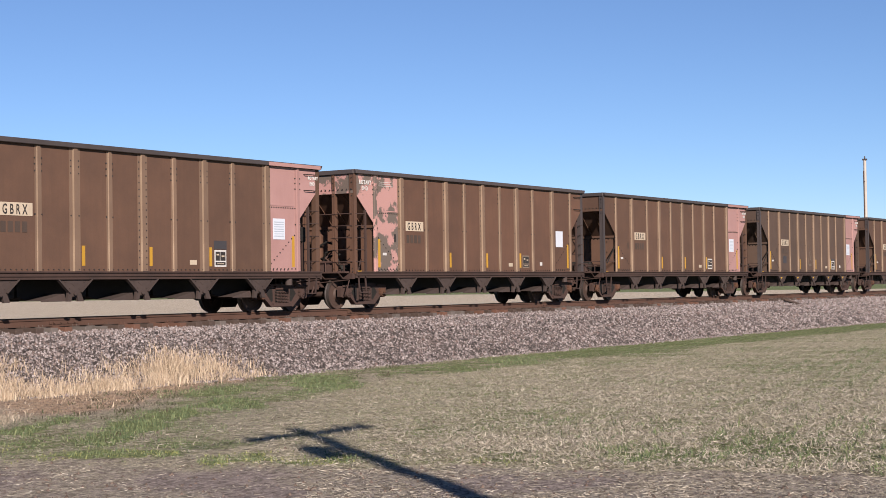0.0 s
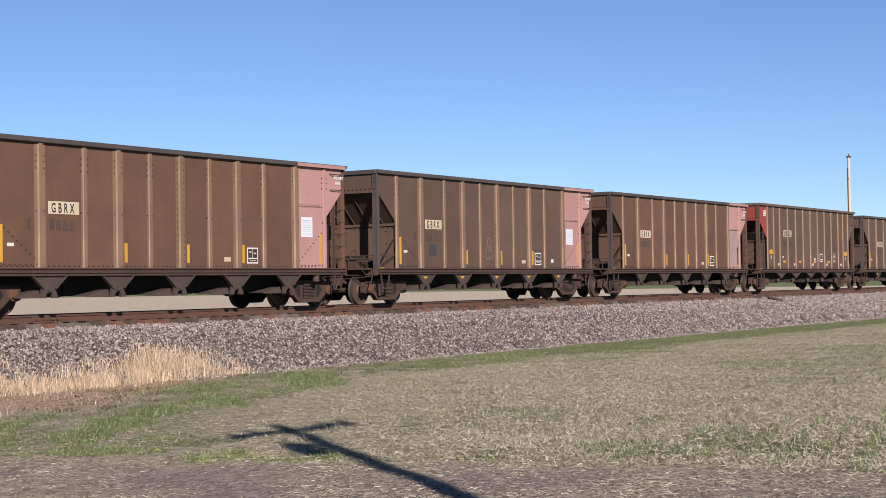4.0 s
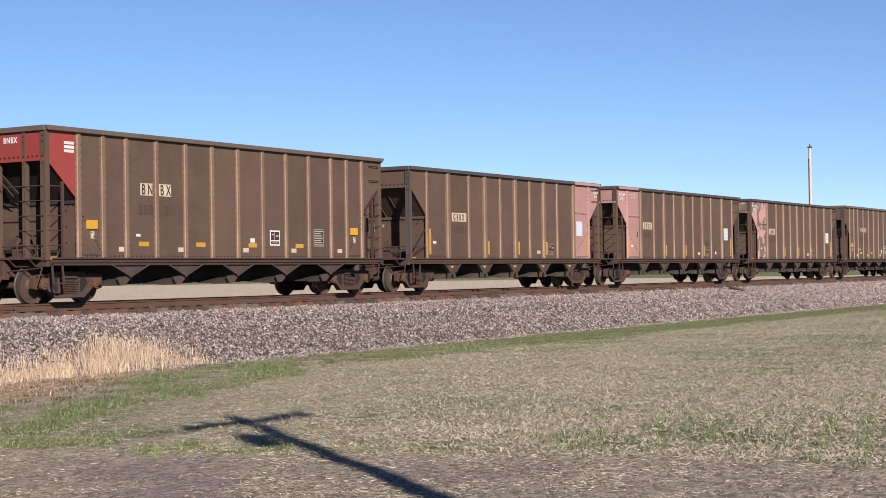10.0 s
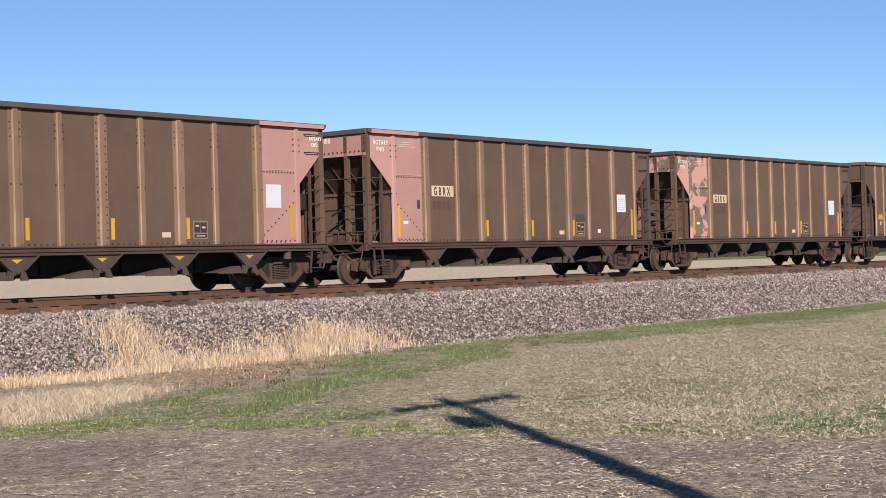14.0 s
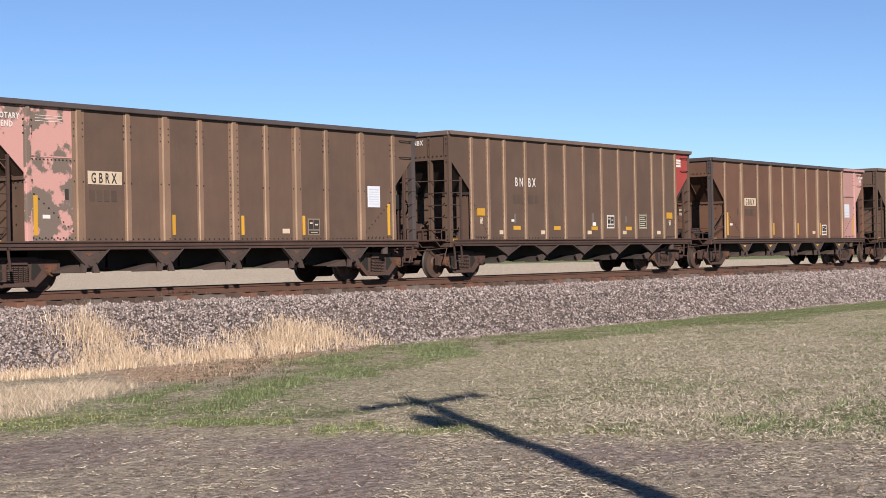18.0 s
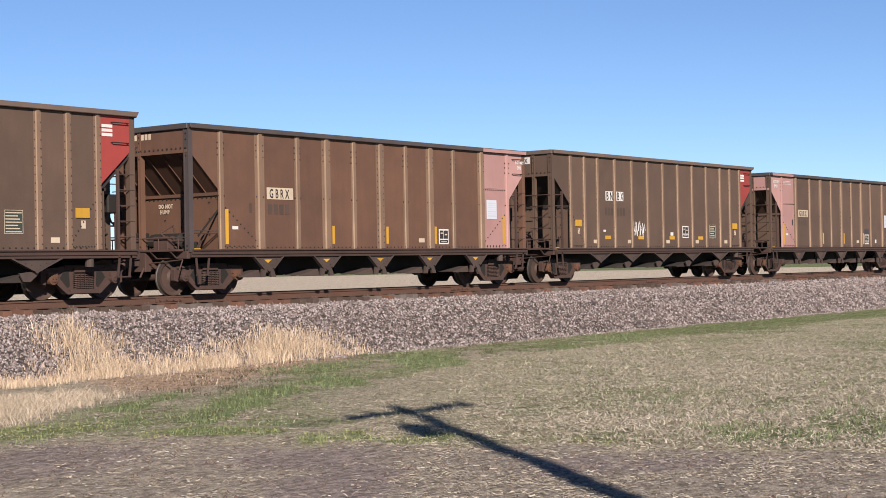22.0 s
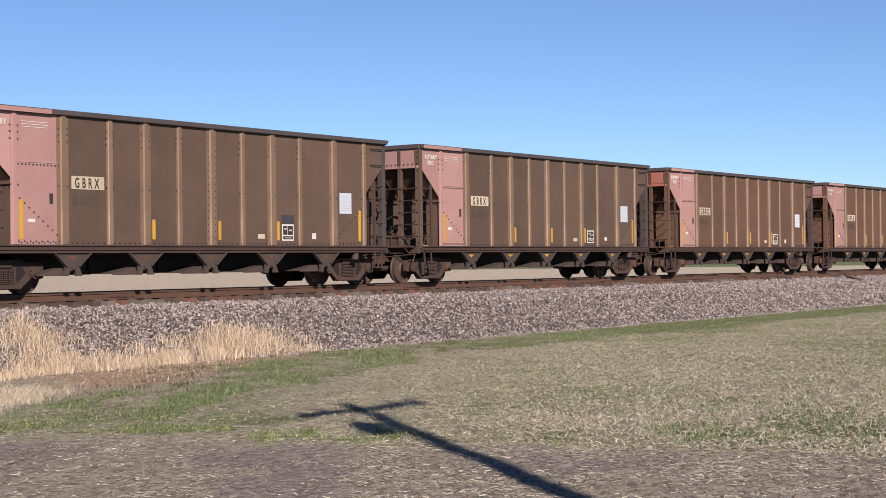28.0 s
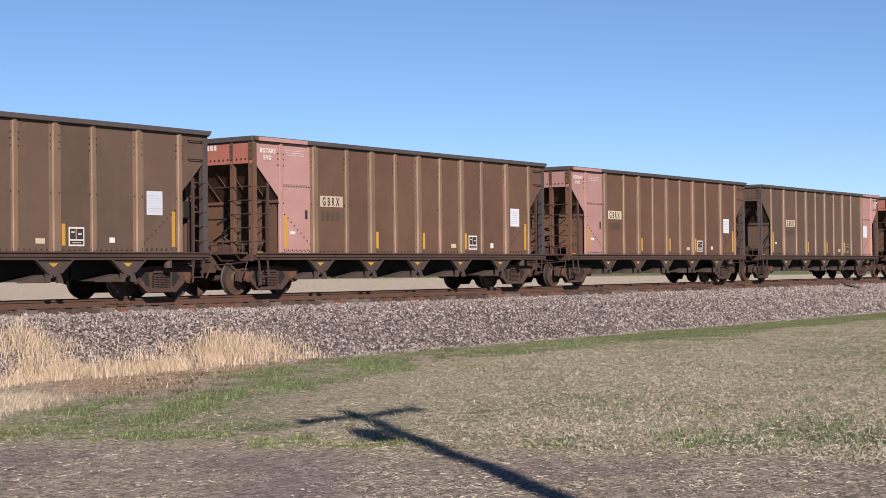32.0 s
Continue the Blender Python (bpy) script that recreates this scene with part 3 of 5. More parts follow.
def end_sill_mesh():
    g = Kit()
    g.box(-0.10, 1.02, -HALF + 0.03, HALF - 0.03, 1.02, 1.07)
    g.box(-0.13, -0.02, -HALF + 0.02, HALF - 0.02, 0.90, 1.08)
    g.box(-0.30, 0.4, -0.26, 0.26, 0.66, 1.02)
    g.prism([(-0.32, 0.60), (-0.13, 0.60), (-0.05, 1.10), (-0.32, 1.06)], -0.30, 0.30)
    g.rod((-0.2, -1.5, 0.88), (-0.2, -0.3, 0.80), 0.018, 6)
    g.rod((-0.2, 1.5, 0.88), (-0.2, 0.3, 0.80), 0.018, 6)
    g.rod((-0.2, -1.5, 0.88), (-0.34, -1.52, 0.62), 0.018, 6)
    return g.mesh("end_sill", [M["frame"]], 0.01)


def coupler_mesh():
    g = Kit()
    g.box(-0.62, -0.25, -0.08, 0.08, 0.74, 0.90)
    g.prism([(-0.93, 0.70), (-0.60, 0.70), (-0.56, 0.82), (-0.60, 0.95), (-0.93, 0.95)], -0.13, 0.13)
    g.rod((-0.86, 0.14, 0.66), (-0.86, 0.14, 0.99), 0.07, 10)
    for a, b in (((-0.30, -0.24, 0.70), (-0.52, -0.30, 0.42)), ((-0.52, -0.30, 0.42), (-0.80, -0.22, 0.40)), ((-0.80, -0.22, 0.40), (-0.90, -0.10, 0.52))):
        g.rod(a, b, 0.028, 7)
    return g.mesh("coupler", [M["frame"]], 0.012)


def solid(key, name, mat, make, bevel=0.0, smooth=False):
    def build():
        g = Kit()
        make(g)
        return g.mesh(name, [M[mat]], bevel, smooth)
    return shared(key, build)


HOSES = [[(0.5, -0.1, 1.15), (0.45, -0.05, 1.5), (0.35, -0.2, 1.72), (0.4, -0.55, 1.8)], [(0.6, -0.3, 1.12), (0.5, -0.35, 1.42), (0.4, -0.6, 1.55), (0.45, -0.75, 1.2)],
         [(0.4, 0.15, 1.9), (0.45, -0.15, 2.05), (0.5, -0.5, 1.95)], [(0.5, 0.1, 1.55), (0.45, -0.3, 1.62), (0.4, -0.7, 1.66)]]
PIPES = [[(0.15, -1.4, 1.35), (0.15, 0.2, 1.35), (0.45, 0.5, 1.10)], [(0.2, -0.95, 1.12), (0.2, -0.3, 1.55), (0.7, -0.2, 1.75), (0.9, -0.2, 1.1)],
         [(0.3, -1.45, 1.12), (0.8, -1.2, 1.50)], [(0.6, 0.6, 1.1), (0.6, 1.3, 1.5), (0.9, 1.3, 1.5)], [(0.05, -1.1, 1.10), (0.05, -0.5, 1.22), (0.05, 0.1, 1.10)]]


def brake_gear(car, full, base):
    """Reservoir, valves, hand brake and pipes on an end platform, each a part of its own."""
    if full:
        part("air_reservoir", solid("res", "air_reservoir", "dark", lambda g: g.lathe([(-0.80, 0.001), (-0.78, 0.12), (-0.72, 0.20), (0.30, 0.20), (0.36, 0.12), (0.38, 0.001)], 16), 0, True), car, None, base @ pose(0.52, 0, 1.34))
        part("control_valve", solid("valve", "control_valve", "dark", lambda g: g.box(0.30, 0.62, 0.55, 0.95, 1.07, 1.58), 0.03), car, None, base)
        part("brake_wheel", solid("bwheel", "brake_wheel", "frame", lambda g: g.lathe([(0.0, 0.24), (0.0, 0.28), (0.03, 0.28), (0.03, 0.24)], 20)), car, None, base @ pose(-0.12, 0.95, 2.05, 0, 0, 90))
        part("brake_box", solid("bbox", "brake_box", "frame", lambda g: g.box(-0.08, 0.12, 0.82, 1.08, 1.85, 2.2), 0.03), car, None, base)
        part("brake_rod", solid("brod", "brake_rod", "frame", lambda g: g.rod((0.05, 0.95, 1.85), (0.05, 0.95, 1.05), 0.02, 6)), car, None, base)
    part("retainer_box", solid("ret", "retainer_box", "dark", lambda g: g.box(0.25, 0.55, -1.28, -0.98, 1.07, 1.32), 0.03), car, None, base)
    part("brake_cylinder", solid("bcyl", "brake_cylinder", "dark", lambda g: g.rod((0.60, -0.80, 1.24), (0.90, -0.45, 1.24), 0.16, 14), 0, True), car, None, base)
    for q, line in enumerate(PIPES):
        def run(g, line=line):
            for a, b in zip(line, line[1:]):
                g.rod(a, b, 0.024, 6)
        part("brake_pipe", solid(("pipe", q), "brake_pipe", "frame", run), car, None, base)


def platform_rail_mesh():
    """The low handrail and brace of an end that has no ladder."""
    g = Kit()
    y = -HALF + 0.03
    for z in (1.52, 1.58):
        g.rod((0.02, y, z), (0.98, y, z), 0.013, 6)
    g.rod((0.02, y, 1.52), (0.02, -0.72, 1.52), 0.013, 6)
    return g.mesh("platform_rail", [M["frame"]])


def step_mesh():
    """A stirrup step under the corner, with its leaning brace."""
    g = Kit()
    y = -HALF + 0.03
    g.bar((0.16, y, 1.02), (0.22, y, 0.49), 0.05, 0.03)
    g.bar((0.62, y, 1.02), (0.54, y, 0.49), 0.05, 0.03)
    g.bar((0.20, y, 0.50), (0.56, y, 0.50), 0.03, 0.09)
    return g.mesh("stirrup_step", [M["frame"]])


def end_brace_mesh():
    g = Kit()
    g.bar((0.25, -HALF + 0.03, 1.45), (0.96, -HALF + 0.03, 2.12), 0.045, 0.02)
    return g.mesh("end_brace", [M["dark"]])


def grab_iron_mesh():
    g = Kit()
    pts = [(0.0, 0.0, 0.0), (0.0, -0.07, 0.0), (0.46, -0.07, 0.0), (0.46, 0.0, 0.0)]
    for a, b in zip(pts, pts[1:]):
        g.rod(a, b, 0.013, 6)
    return g.mesh("grab_iron", [M["dark"]])


def corner_tag_mesh():
    g = Kit()
    g.box(0.14, 0.34, -HALF - 0.002, -HALF + 0.03, 1.075, 1.15)
    return g.mesh("corner_tag", [M["yellow"]])


def board_mesh():
    """The plank across the end above the coupler, on its brackets."""
    g = Kit()
    g.box(-0.34, -0.12, -1.45, 1.45, 1.08, 1.13)
    for y in (-1.2, -0.5, 0.5, 1.2):
        g.bar((-0.13, y, 0.92), (-0.32, y, 1.08), 0.04, 0.05)
        g.rod((-0.06, y, 1.1), (-0.06, y, 1.42), 0.018, 6)
    g.rod((-0.06, -1.5, 1.42), (-0.06, 1.5, 1.42), 0.018, 6)
    g.box(0.0, 0.25, -0.75, -0.25, 1.07, 1.46)
    g.box(0.05, 0.22, 0.2, 0.5, 1.07, 1.40)
    return g.mesh("crossover_board", [M["frame"]], 0.006)


def hose_mesh():
    g = Kit()
    pts = [(-0.30, 0.36, 0.72), (-0.42, 0.36, 0.62), (-0.55, 0.34, 0.42), (-0.74, 0.28, 0.33), (-0.88, 0.18, 0.36)]
    for a, b in zip(pts, pts[1:]):
        g.rod(a, b, 0.03, 8)
    return g.mesh("air_hose", [M["dark"]])


def placed(x, y=0.0, z=0.0, rz=0.0):
    return pose(x, y, z, 0, 0, rz)


TURNED = Matrix.Translation((LB, 0, 0)) @ Matrix.Rotation(math.pi, 4, "Z")     # the other end, and the other side


def flat(name, car, x0, x1, z0, z1, mat, label="", lift=0.004, parent=None):
    """A thin sheet stuck on the near side."""
    def make():
        g = Kit()
        g.box(0, x1 - x0, -lift - 0.003, 0.0, 0, z1 - z0)
        return g.mesh(name, [M["white"]])
    me = shared((name, round(x1 - x0, 3), round(z1 - z0, 3), lift), make)
    return part(name, me, car, M[mat], placed(x0, -HALF - 0.001, z0), label)


def words(text, height, mat, car, x, z, name="lettering", y=-HALF - 0.012, rz=0.0, squeeze=0.78):
    me = shared(("text", text, height), lambda: lettering(text, height, M["white"], squeeze))
    return part(name, me, car, M[mat], placed(x, y, z, rz))


def bars(car, x, z, widths, h, mat, gap=0.03, name="stencil_bar"):
    for w in widths:
        flat(name, car, x, x + w, z, z + h, mat)
        x += w + gap


def data_box(car, x, z, pale):
    """A framed data stencil: a pale edge round two dark squares and a dark bar."""
    flat("data_panel", car, x, x + 0.46, z, z + 0.44, "white" if pale else "greysten", "stencilled data panel with framed squares")
    for a, b, c, d in ((0.035, 0.205, 0.16, 0.40), (0.225, 0.425, 0.16, 0.40), (0.035, 0.425, 0.04, 0.125)):
        flat("stencil_bar", car, x + a, x + b, z + c, z + d, "black", "", 0.008)
    for a, b, c, d in ((0.07, 0.17, 0.30, 0.34), (0.27, 0.38, 0.26, 0.30), (0.10, 0.36, 0.07, 0.09)):
        flat("stencil_mark", car, x + a, x + b, z + c, z + d, "cream", "", 0.012)


WHEELS = []
CARS = []


def make_truck(car, x, car_no):
    t = part("truck", shared("bolster", bolster_mesh), car, None, placed(x), "grimy steel two-axle truck")
    for sgn, rz in ((-1, 0.0), (1, 180.0)):
        part("sideframe", shared("sideframe", sideframe_mesh), t, None, placed(0, sgn * 1.06, 0, rz))
        for q in (-0.19, -0.063, 0.063, 0.19):
            part("coil_spring", shared("spring", spring_mesh), t, None, placed(q, sgn * 1.13, 0, rz))
        for ax in (-AXLE, AXLE):
            part("bearing", shared("bearing", bearing_mesh), t, M["rusty" if (car_no + int(x) + int(ax * 3)) % 3 else "frame"], placed(ax, sgn * 1.15, 0.47, rz))
    for ax in (-AXLE, AXLE):
        w = part("wheelset", shared("wheelset", wheelset_mesh), t, None, placed(ax, 0, RW), "two steel wheels on an axle, treads worn bright")
        WHEELS.append((w, ax, car_no))


def make_car(no, kind, body, front, rear, label, marks):
    """front, rear: the paint of that end ('' for the body's brown)."""
    k = KINDS[kind]
    h, st = k["h"], k["stakes"]
    car = thing("hopper_car", label, "hopper car", "coal hopper cars of the train")
    CARS.append((no, car))
    npan = len(st) + 1
    ends = {0: front, 1: front if kind == "G" else "", npan - 1: rear, npan - 2: rear if kind == "G" else ""}
    for side in (0, 1):
        base = TURNED if side else Matrix()
        for i in range(npan):
            j = npan - 1 - i if side else i
            mat = ends.get(j, "") or body
            part("side_panel", shared(("panel", kind, i), lambda: panel_mesh(kind, i)), car, M[mat], base)
        for i, x in enumerate(st):
            j = len(st) - 1 - i if side else i
            mat = front if (j == 0 and kind == "G") else rear if (j == len(st) - 1 and kind == "G") else ""
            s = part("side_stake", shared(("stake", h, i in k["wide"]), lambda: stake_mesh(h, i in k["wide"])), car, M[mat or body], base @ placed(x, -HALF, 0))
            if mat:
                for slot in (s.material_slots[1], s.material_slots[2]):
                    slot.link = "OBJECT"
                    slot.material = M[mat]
            if side == 0:
                w = 0.125 if i in k["wide"] else 0.105
                pts = [(s2 * w, z) for s2 in (-1, 1) for z in ((h - 0.42, h - 0.56, h - 0.72, 2.45) if i % 2 == 0 or kind == "G" else (2.45,))]
                if kind == "B":
                    pts = [(s2 * 0.085, 1.25 + 0.19 * q) for s2 in (-1, 1) for q in range(15)]
                if i in k["wide"] and i == 5:
                    pts = [(s2 * w, 1.3 + 0.17 * q) for s2 in (-1, 1) for q in range(16)]
                part("rivet_strip", shared(("riv", kind, h, tuple(pts)), lambda: rivets_mesh(pts, 0.015 if kind == "B" else 0.020)), s, None, placed(0, HALF, 0))
                s.children[-1]["kind"] = "stuff"
    # bolts along the sill and the slanting line of the end floor
    for x0, x1, sgn in ((st[0], st[1], 1), (st[-2], st[-1], -1)):
        n = 9
        pts = [((x0 if sgn > 0 else x1) + sgn * (0.15 + q * (x1 - x0 - 0.2) / n), 2.15 - q * 0.10) for q in range(n + 1)]
        pts += [(x0 + 0.12 + q * (x1 - x0 - 0.24) / 7, 1.20) for q in range(8)]
        if kind == "G" and (front if sgn > 0 else rear):
            pts += [(x0 + 0.12 + q * (x1 - x0 - 0.24) / 11, 2.91) for q in range(12)]
            seam = solid(("seam", round(x1 - x0, 3)), "panel_seam", "brown", lambda g: g.box(0.10, x1 - x0 - 0.16, -HALF - 0.012, -HALF + 0.002, 2.955, 2.985))
            part("panel_seam", seam, car, M[(front if sgn > 0 else rear) or body], placed(x0))
        tagged(part("rivet_strip", shared(("slant", kind, x0, len(pts)), lambda: rivets_mesh(pts, 0.017)), car), kind="stuff")
    pts = [(1.2 + q * 0.16, SILL_T + 0.05) for q in range(int((LB - 2.4) / 0.16))]
    tagged(part("rivet_strip", shared(("sillriv", kind), lambda: rivets_mesh(pts, 0.016)), car), kind="stuff")

    def chord():
        g = Kit()
        a = AHEAD[kind]
        g.prism([(-a, h - 0.12), (LB, h - 0.12), (LB + 0.07, h), (-a - 0.05, h)], -HALF - 0.105, -HALF + 0.06)
        return g.mesh("top_chord", [M["chord"]], 0.012)

    def end_chord():
        g = Kit()
        g.box(-0.07, 0.06, -HALF - 0.02, HALF + 0.02, h - 0.13, h + 0.004)
        return g.mesh("end_chord", [M["chord"]], 0.012)

    def sill():
        g = Kit()
        y = -HALF
        o = [(y + 0.05, SILL_T + 0.006), (y - 0.085, SILL_T + 0.006), (y - 0.085, SILL_T - 0.03), (y - 0.045, SILL_T - 0.04), (y - 0.045, SILL_B + 0.05),
             (y - 0.015, SILL_B + 0.045), (y - 0.015, SILL_B - 0.02), (y + 0.05, SILL_B - 0.02)]
        g.prism(o, -LB, 0.0)
        me = g.mesh("side_sill", [M["brown"]], 0.006)
        me.transform(Matrix(((0, -1, 0, 0), (1, 0, 0, 0), (0, 0, 1, 0), (0, 0, 0, 1))))
        return me

    for side in (0, 1):
        base = TURNED if side else Matrix()
        part("top_chord", shared(("chord", h), chord), car, M["chordb" if kind == "B" else "chord"], base)
        part("side_sill", shared(("sill", kind), sill), car, M["frame"], base)
    if front == "pink":
        flat("chord_strip", car, 0.05, 2.0, h - 0.12, h - 0.02, "pink", "", 0.110)
    if rear == "pink":
        flat("chord_strip", car, LB - 2.35, LB - 0.05, h - 0.12, h - 0.02, "pink", "", 0.110)
    # both ends
    for e in (0, 1):
        base = TURNED if e else Matrix()
        lead = base if e else placed(-AHEAD[kind])
        tone_of_end = rear if e else front
        tone = tone_of_end or body
        part("end_chord", shared(("endchord", h), end_chord), car, M["chordb" if kind == "B" else "chord"], lead)
        part("end_panel", shared(("endpanel", h), lambda: end_panel_mesh(h)), car, M["endred" if tone == "pink" and no in (14, 17) else tone], lead)
        part("slope_sheet", shared(("slope", kind), lambda: slope_mesh(kind)), car, M["nearblack" if kind == "B" else body], base)
        if not e:
            def wing():
                g = Kit()
                x1 = k["stakes"][0]
                g.prism([(0.52, 1.06), (x1, 1.06), (x1, CUT_B), (0.52, CUT_B + 0.4)], HALF - 0.06, HALF - 0.04)
                for z in (1.5, 2.1, 2.7):
                    g.box(0.52, x1 - 0.1, HALF - 0.085, HALF - 0.06, z, z + 0.05)
                return g.mesh("corner_sheet", [M["brown"]])
            part("corner_sheet", shared(("wing", kind), wing), car, M[body])
        if kind == "B" and not e:
            part("slope_strut", shared("strut", slope_strut_mesh), car)
        part("end_sheet", shared(("lower", kind), lambda: lower_sheet_mesh(kind)), car, M[body], base)
        bare = kind == "G" and not tone_of_end
        rows_y = (-1.53, 0.14, 0.93, 1.53) if bare else (-1.53, -0.84, 0.28, 0.93, 1.53) if kind == "G" else (-1.53, -0.88, 0.05, 0.68, 1.53)
        for y in rows_y:
            thick = abs(y) == 1.53
            part("end_post", shared(("post", h, thick), lambda: end_post_mesh(h - 0.1, thick)), car, M["chord" if thick and bare else body], lead @ placed(0.055 if e else 0.006, y, 0))
        for sgn in (-1, 1):
            if bare and sgn == -1:
                part("platform_rail", shared("platrail", platform_rail_mesh), car, None, lead)
                part("stirrup_step", shared("step", step_mesh), car, None, base)
                part("end_brace", shared("endbrace", end_brace_mesh), car, None, base)
                continue
            part("side_ladder", shared(("ladder", sgn), lambda: ladder_mesh(sgn)), car, None, lead)
            part("end_ladder", shared(("endladder", sgn), lambda: end_ladder_mesh(sgn)), car, None, lead)
        if e:
            for z in (h - 0.28, h - 0.74):
                part("grab_iron", shared("grab", grab_iron_mesh), car, None, placed(LB - 0.70, -HALF, z))

        def rail():
            g = Kit()
            g.rod((-0.05, -1.54, 2.86), (-0.05, 1.54, 2.86), 0.014, 6)
            return g.mesh("handrail", [M["frame"]])
        if not bare:
            part("handrail", shared("handrail", rail), car, None, lead)
        part("end_sill", shared("endsill", end_sill_mesh), car, None, base)
        part("coupler", shared("coupler", coupler_mesh), car, None, base)
        part("corner_tag", shared("ctag", corner_tag_mesh), car, None, lead)
        part("crossover_board", shared("board", board_mesh), car, None, base)
        part("air_hose", shared("hose", hose_mesh), car, None, base)
        brake_gear(car, not ((rear if e else front) or kind == "B" and not e), base)
        if front == "patchy" and not e:
            part("air_reservoir", solid("restall", "air_reservoir", "brown3", lambda g: (g.rod((0.55, 0.28, 1.22), (0.55, 0.28, 2.26), 0.19, 18), g.rod((0.55, 0.28, 2.26), (0.55, 0.28, 2.36), 0.19, 18, 0, 0.08), g.rod((0.55, 0.28, 1.10), (0.55, 0.28, 1.22), 0.10, 18, 0, 0.19)), 0, True), car)
        if front in ("pink", "patchy") and not e:
            for q, line in enumerate(HOSES):
                def bend(g, line=line):
                    for a, b in zip(line, line[1:]):
                        g.rod(a, b, 0.032, 7)
                part("brake_hose", solid(("bhose", q), "brake_hose", "dark", bend), car)
        if kind == "B" and not e:
            part("air_reservoir", solid("resb", "air_reservoir", "frame", lambda g: g.lathe([(-0.55, 0.001), (-0.52, 0.14), (-0.46, 0.22), (0.46, 0.22), (0.52, 0.14), (0.55, 0.001)], 18), 0, True), car, None, pose(0.50, 0.35, 1.42))
        if e:
            part("valve_box", solid("vbox", "valve_box", "dark", lambda g: g.box(0.08, 0.46, 0.62, 1.18, 1.98, 2.42), 0.03), car, None, base)
            part("valve_stand", solid("vstand", "valve_stand", "frame", lambda g: (g.box(0.16, 0.24, 0.60, 0.68, 1.06, 2.75), g.box(0.16, 0.22, 1.10, 1.16, 1.06, 2.0), g.bar((0.2, 0.3, 1.1), (0.2, 0.64, 2.1), 0.06, 0.04))), car, None, base)
            part("brake_chain", solid("chain", "brake_chain", "dark", lambda g: [g.rod((0.3, 0.86 + 0.012 * (k % 2), 1.10 + 0.055 * k), (0.3, 0.86 + 0.012 * ((k + 1) % 2), 1.155 + 0.055 * k), 0.016, 5) for k in range(16)]), car, None, base)
    # hoppers
    for i, d in enumerate((-4.5, -2.25, 0.0, 2.25, 4.5) if kind == "G" else (-4.42, -2.29, -0.08, 2.14, 4.35)):
        part("hopper_pocket", shared("pocket", pocket_mesh), car, None, placed(MID + d))
        for rz in (0, 180):
            # taller cars' doors are coloured near black for the shade under the body
            part("discharge_door", shared("chute", chute_mesh), car, M["nearblack"] if kind == "B" else None, placed(MID + d, 0, 0, rz))
        for sgn, rz in ((-1, 0), (1, 180)):
            gu = part("hopper_gusset", shared(("gusset", kind), gusset_mesh if kind == "G" else vee_gusset_mesh), car, None, placed(MID + d, sgn * (HALF - 0.06), 0, rz))
            if sgn < 0 and kind == "G":
                def tri():
                    q = Kit()
                    q.prism([(-0.14, 0.86), (0.14, 0.86), (0.0, 0.77)], -0.028, -0.022)
                    return q.mesh("warning_triangle", [M["yellow"]])
                part("warning_triangle", shared("tri", tri), gu, M["yellow" if no in (3, 6, 10, 13, 14, 15, 16) else "gusset" if no < 3 else "rusty"])

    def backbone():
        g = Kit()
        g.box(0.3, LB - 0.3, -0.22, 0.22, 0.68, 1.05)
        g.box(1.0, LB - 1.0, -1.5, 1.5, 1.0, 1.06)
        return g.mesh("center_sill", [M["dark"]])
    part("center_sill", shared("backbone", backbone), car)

    def can():
        g = Kit()
        g.rod((LB - 1.30, -HALF + 0.10, 0.74), (LB - 1.30, -HALF + 0.10, 0.94), 0.10, 12)
        return g.mesh("retainer_can", [M["gusset"]])
    part("retainer_can", shared("can", can), car)
    make_truck(car, TRUCK_X[0], no)
    make_truck(car, TRUCK_X[1], no)
    if kind == "G":
        mark_g(car, no, front, rear, h, marks)
    else:
        mark_b(car, no, front, rear, h, marks)
    return car


